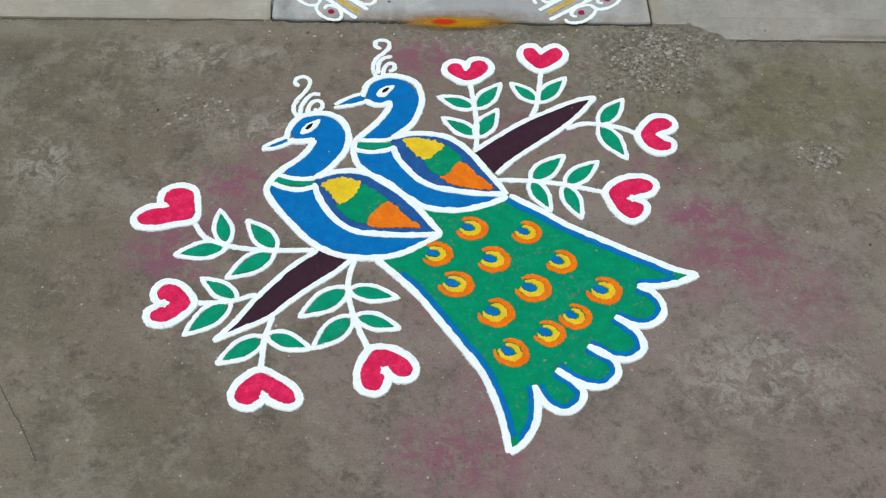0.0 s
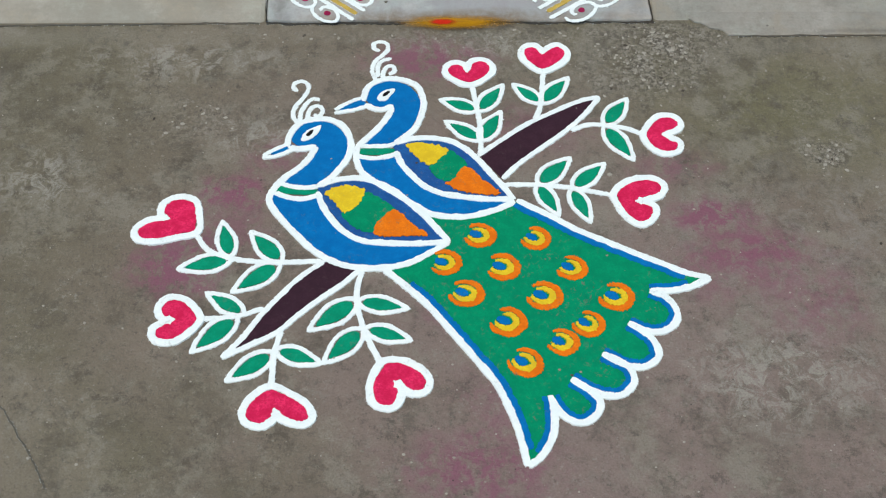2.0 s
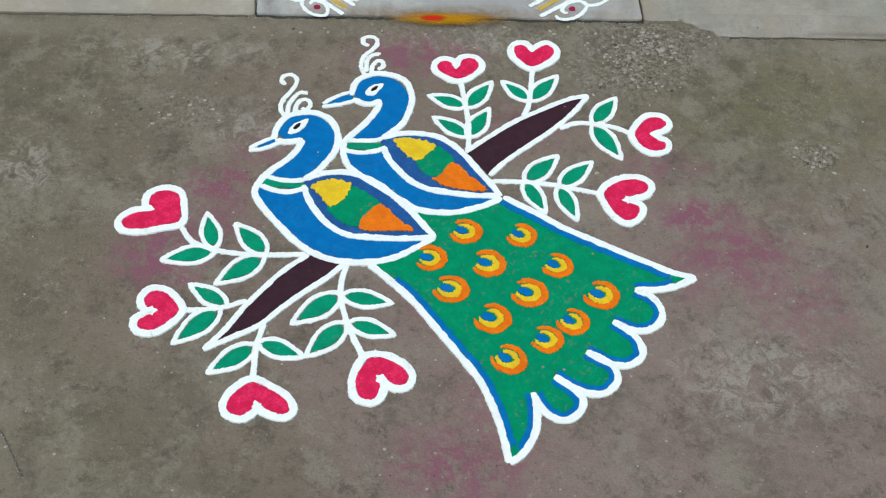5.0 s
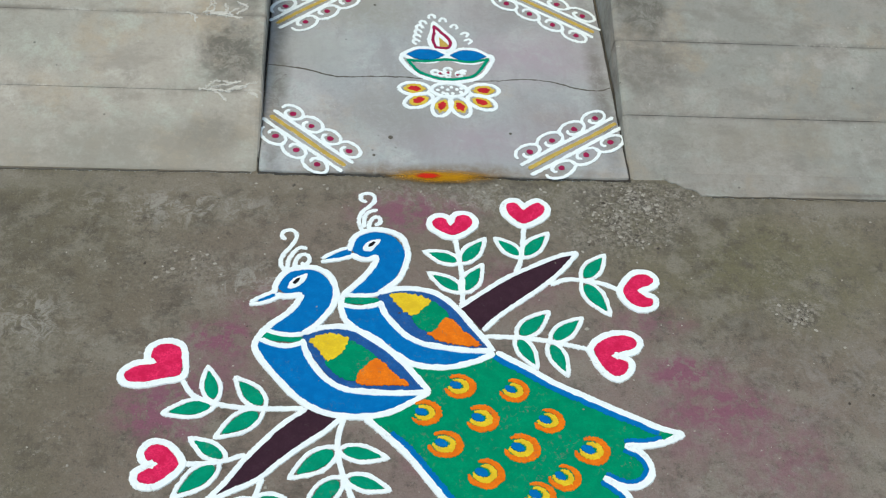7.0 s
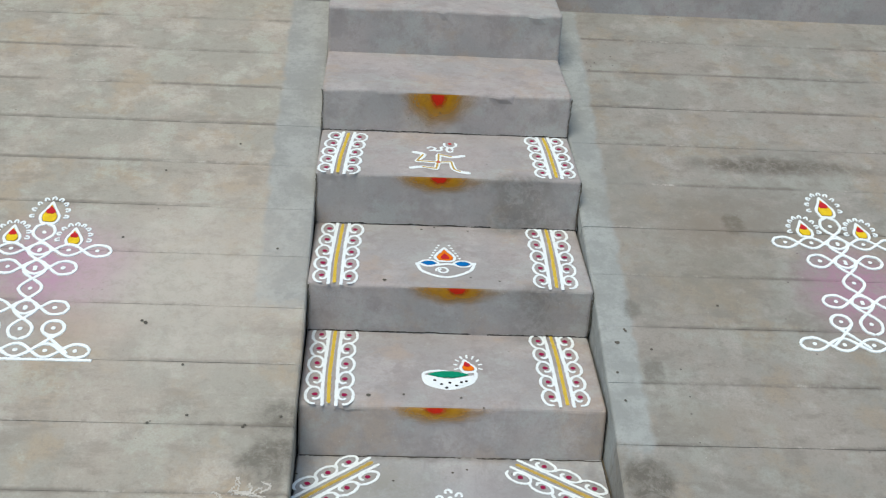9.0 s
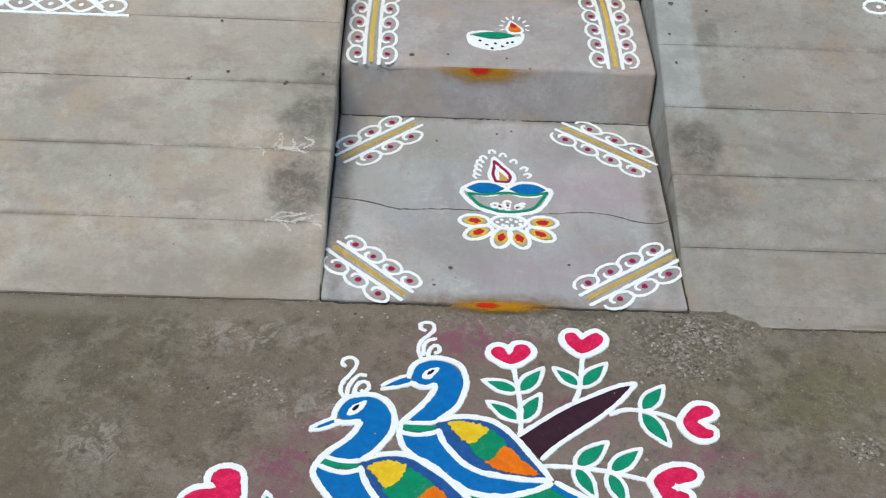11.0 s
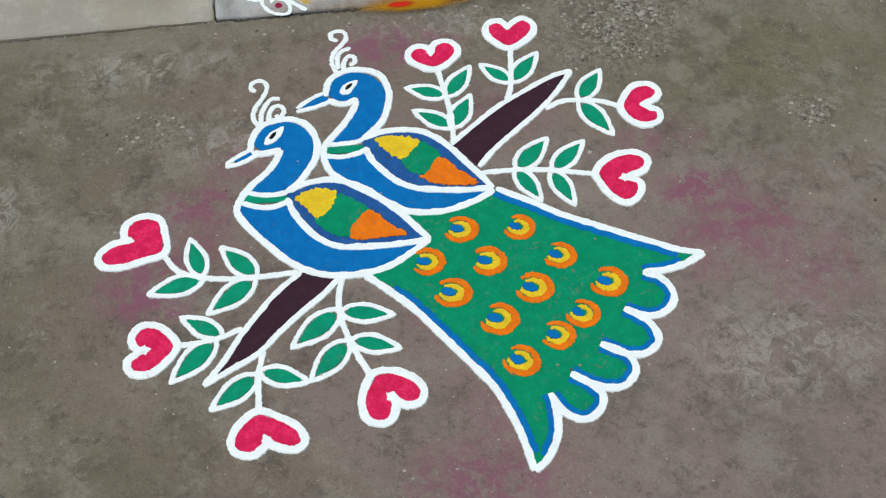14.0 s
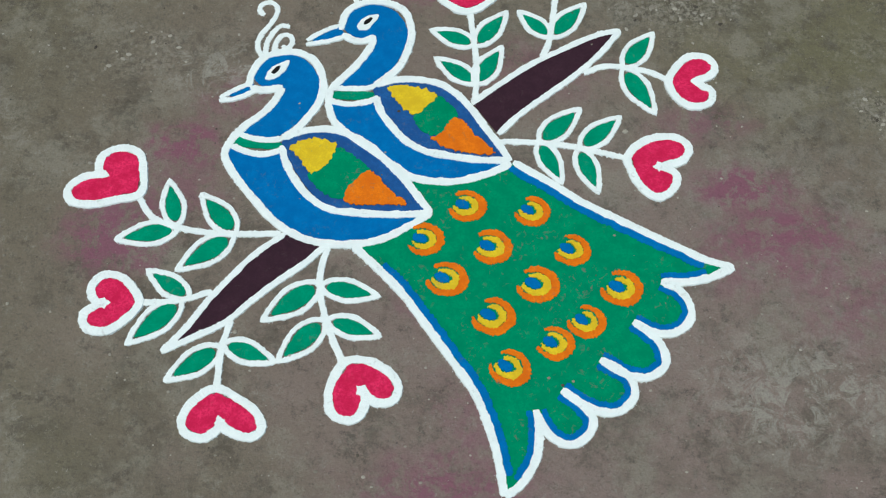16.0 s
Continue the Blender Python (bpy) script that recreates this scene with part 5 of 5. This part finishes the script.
# charcoal marks and small pits on the ramps
scrawl = thing("charcoal_marks", pose(0, 0, 0, SLOPE), "smudged charcoal bars on the cement apron", "marks")
for x, y in [(-1.529, 1.153), (-1.519, 1.105), (-1.495, 1.065), (-1.5, 1.031), (-1.476, 1.047)]:
    lines("bar", [[(x - 0.022, y + 0.006), (x + 0.018, y - 0.006)]], 0.010, CRACK, scrawl, 0.0022, high=0.0006, rag=0.0022)
for places in ([(0.504, 1.037), (0.532, 1.094), (0.489, 0.917), (0.499, 0.81), (0.606, 1.014), (-0.755, 0.718), (-0.596, 0.681), (-0.971, 1.785), (-0.937, 1.075), (-1.058, 1.441), (-0.792, 0.904), (-0.559, 1.409)],
               [(-0.925, 1.067), (-0.86, 0.688), (-0.591, 0.688), (-0.493, 0.72), (0.499, 1.039), (0.535, 1.088), (0.847, 1.209), (-1.369, 0.172), (-0.733, 1.946)]):
    for k, (x, y) in enumerate(places):
        pit = thing("pit", pose(0, 0, 0, SLOPE), "small dark pit in the cement", "pit", "pits in the ramps")
        dots("hollow", [(x, y)], 0.0068 if k == 0 else 0.0046, JOINT, pit, 0.0024, 0.0004)

for z, places in ((0.0108, [(-0.134, 0.121), (0.168, 0.145), (-0.171, 0.647), (0.002, 0.689), (0.044, 0.704), (-0.448, 0.67), (0.176, 0.689), (-0.175, 0.057)]), (0.1758, [(-0.25, 0.835), (-0.146, 0.842), (-0.111, 1.184), (0.087, 0.782), (0.023, 0.831)]), (0.3508, [(-0.211, 1.217), (-0.088, 1.576), (-0.043, 1.592), (0.064, 1.248), (0.154, 1.228), (0.071, 1.575)])):
    for k, (x, y) in enumerate(places):
        pit = thing("pit", pose(0, 0, z), "small dark pit in the cement", "pit", "pits in the steps")
        dots("hollow", [(x, y)], 0.0070 if k == 0 else 0.0040, JOINT, pit, 0.0008, 0.0003)

# ---- loose powder grains beside the lines ----
grains = bmesh.new()
for m, p in GRAINS:
    r = random.uniform(0.0005, 0.0013)
    c = m @ Vector((p.x, p.y, r * 0.4))
    tip = [Vector((math.cos(a), math.sin(a), -0.4)) * r for a in [random.random() * 6 + k * 2.094 for k in range(3)]]
    v = [grains.verts.new(c + t) for t in tip] + [grains.verts.new(c + Vector((0, 0, r)))]
    for f in ((0, 1, 3), (1, 2, 3), (2, 0, 3)):
        grains.faces.new([v[k] for k in f])
tagged(part("powder_grains", grains, WHITE), "stray grains of white powder on the cement", "powder", kind="stuff")

# small stones and litter on the yard
gn = Nodes("mixed_grit", 0.9)
isle = gn.t.nodes.new("ShaderNodeNewGeometry").outputs["Random Per Island"]
GRIT = gn.done(gn.mix(gn.span(isle, 0.45, 0.9), gn.mix(gn.span(isle, 0.0, 0.18), (0.06, 0.05, 0.04), (0.20, 0.175, 0.142)), (0.36, 0.33, 0.28)))
pebbles = bmesh.new()
for k in range(1500):
    a, b = random.gauss(0.0, 0.75), random.gauss(-0.75, 0.55)
    if b > -0.06:
        continue
    r = abs(random.gauss(0, 0.0011)) + 0.0006
    ico = bmesh.ops.create_icosphere(pebbles, subdivisions=1, radius=r)["verts"]
    for v in ico:
        v.co = Vector((v.co.x * random.uniform(0.8, 1.5) + a, v.co.y + b, v.co.z * 0.6 + r * 0.3))
for a0, b0, sx_, sy_, count in ((0.46, -0.085, 0.085, 0.045, 190), (0.40, -0.175, 0.07, 0.04, 80), (0.775, -0.405, 0.026, 0.020, 40), (-0.02, -0.035, 0.25, 0.012, 60), (-0.60, -0.31, 0.07, 0.04, 40)):
    for k in range(count):
        a, b = random.gauss(a0, sx_), random.gauss(b0, sy_)
        if b > -0.012:
            continue
        r = random.uniform(0.0015, 0.0045)
        turn = Matrix.Rotation(random.uniform(0, 6.28), 3, "Z")
        for v in bmesh.ops.create_icosphere(pebbles, subdivisions=1, radius=r)["verts"]:
            v.co = turn @ Vector((v.co.x * 1.4, v.co.y * random.uniform(0.7, 1.1), v.co.z * 0.45 * random.uniform(0.7, 1.2))) + Vector((a, b, r * 0.12))
tagged(part("grit", pebbles, GRIT), "fine grit scattered over the cement yard", "grit", kind="stuff")
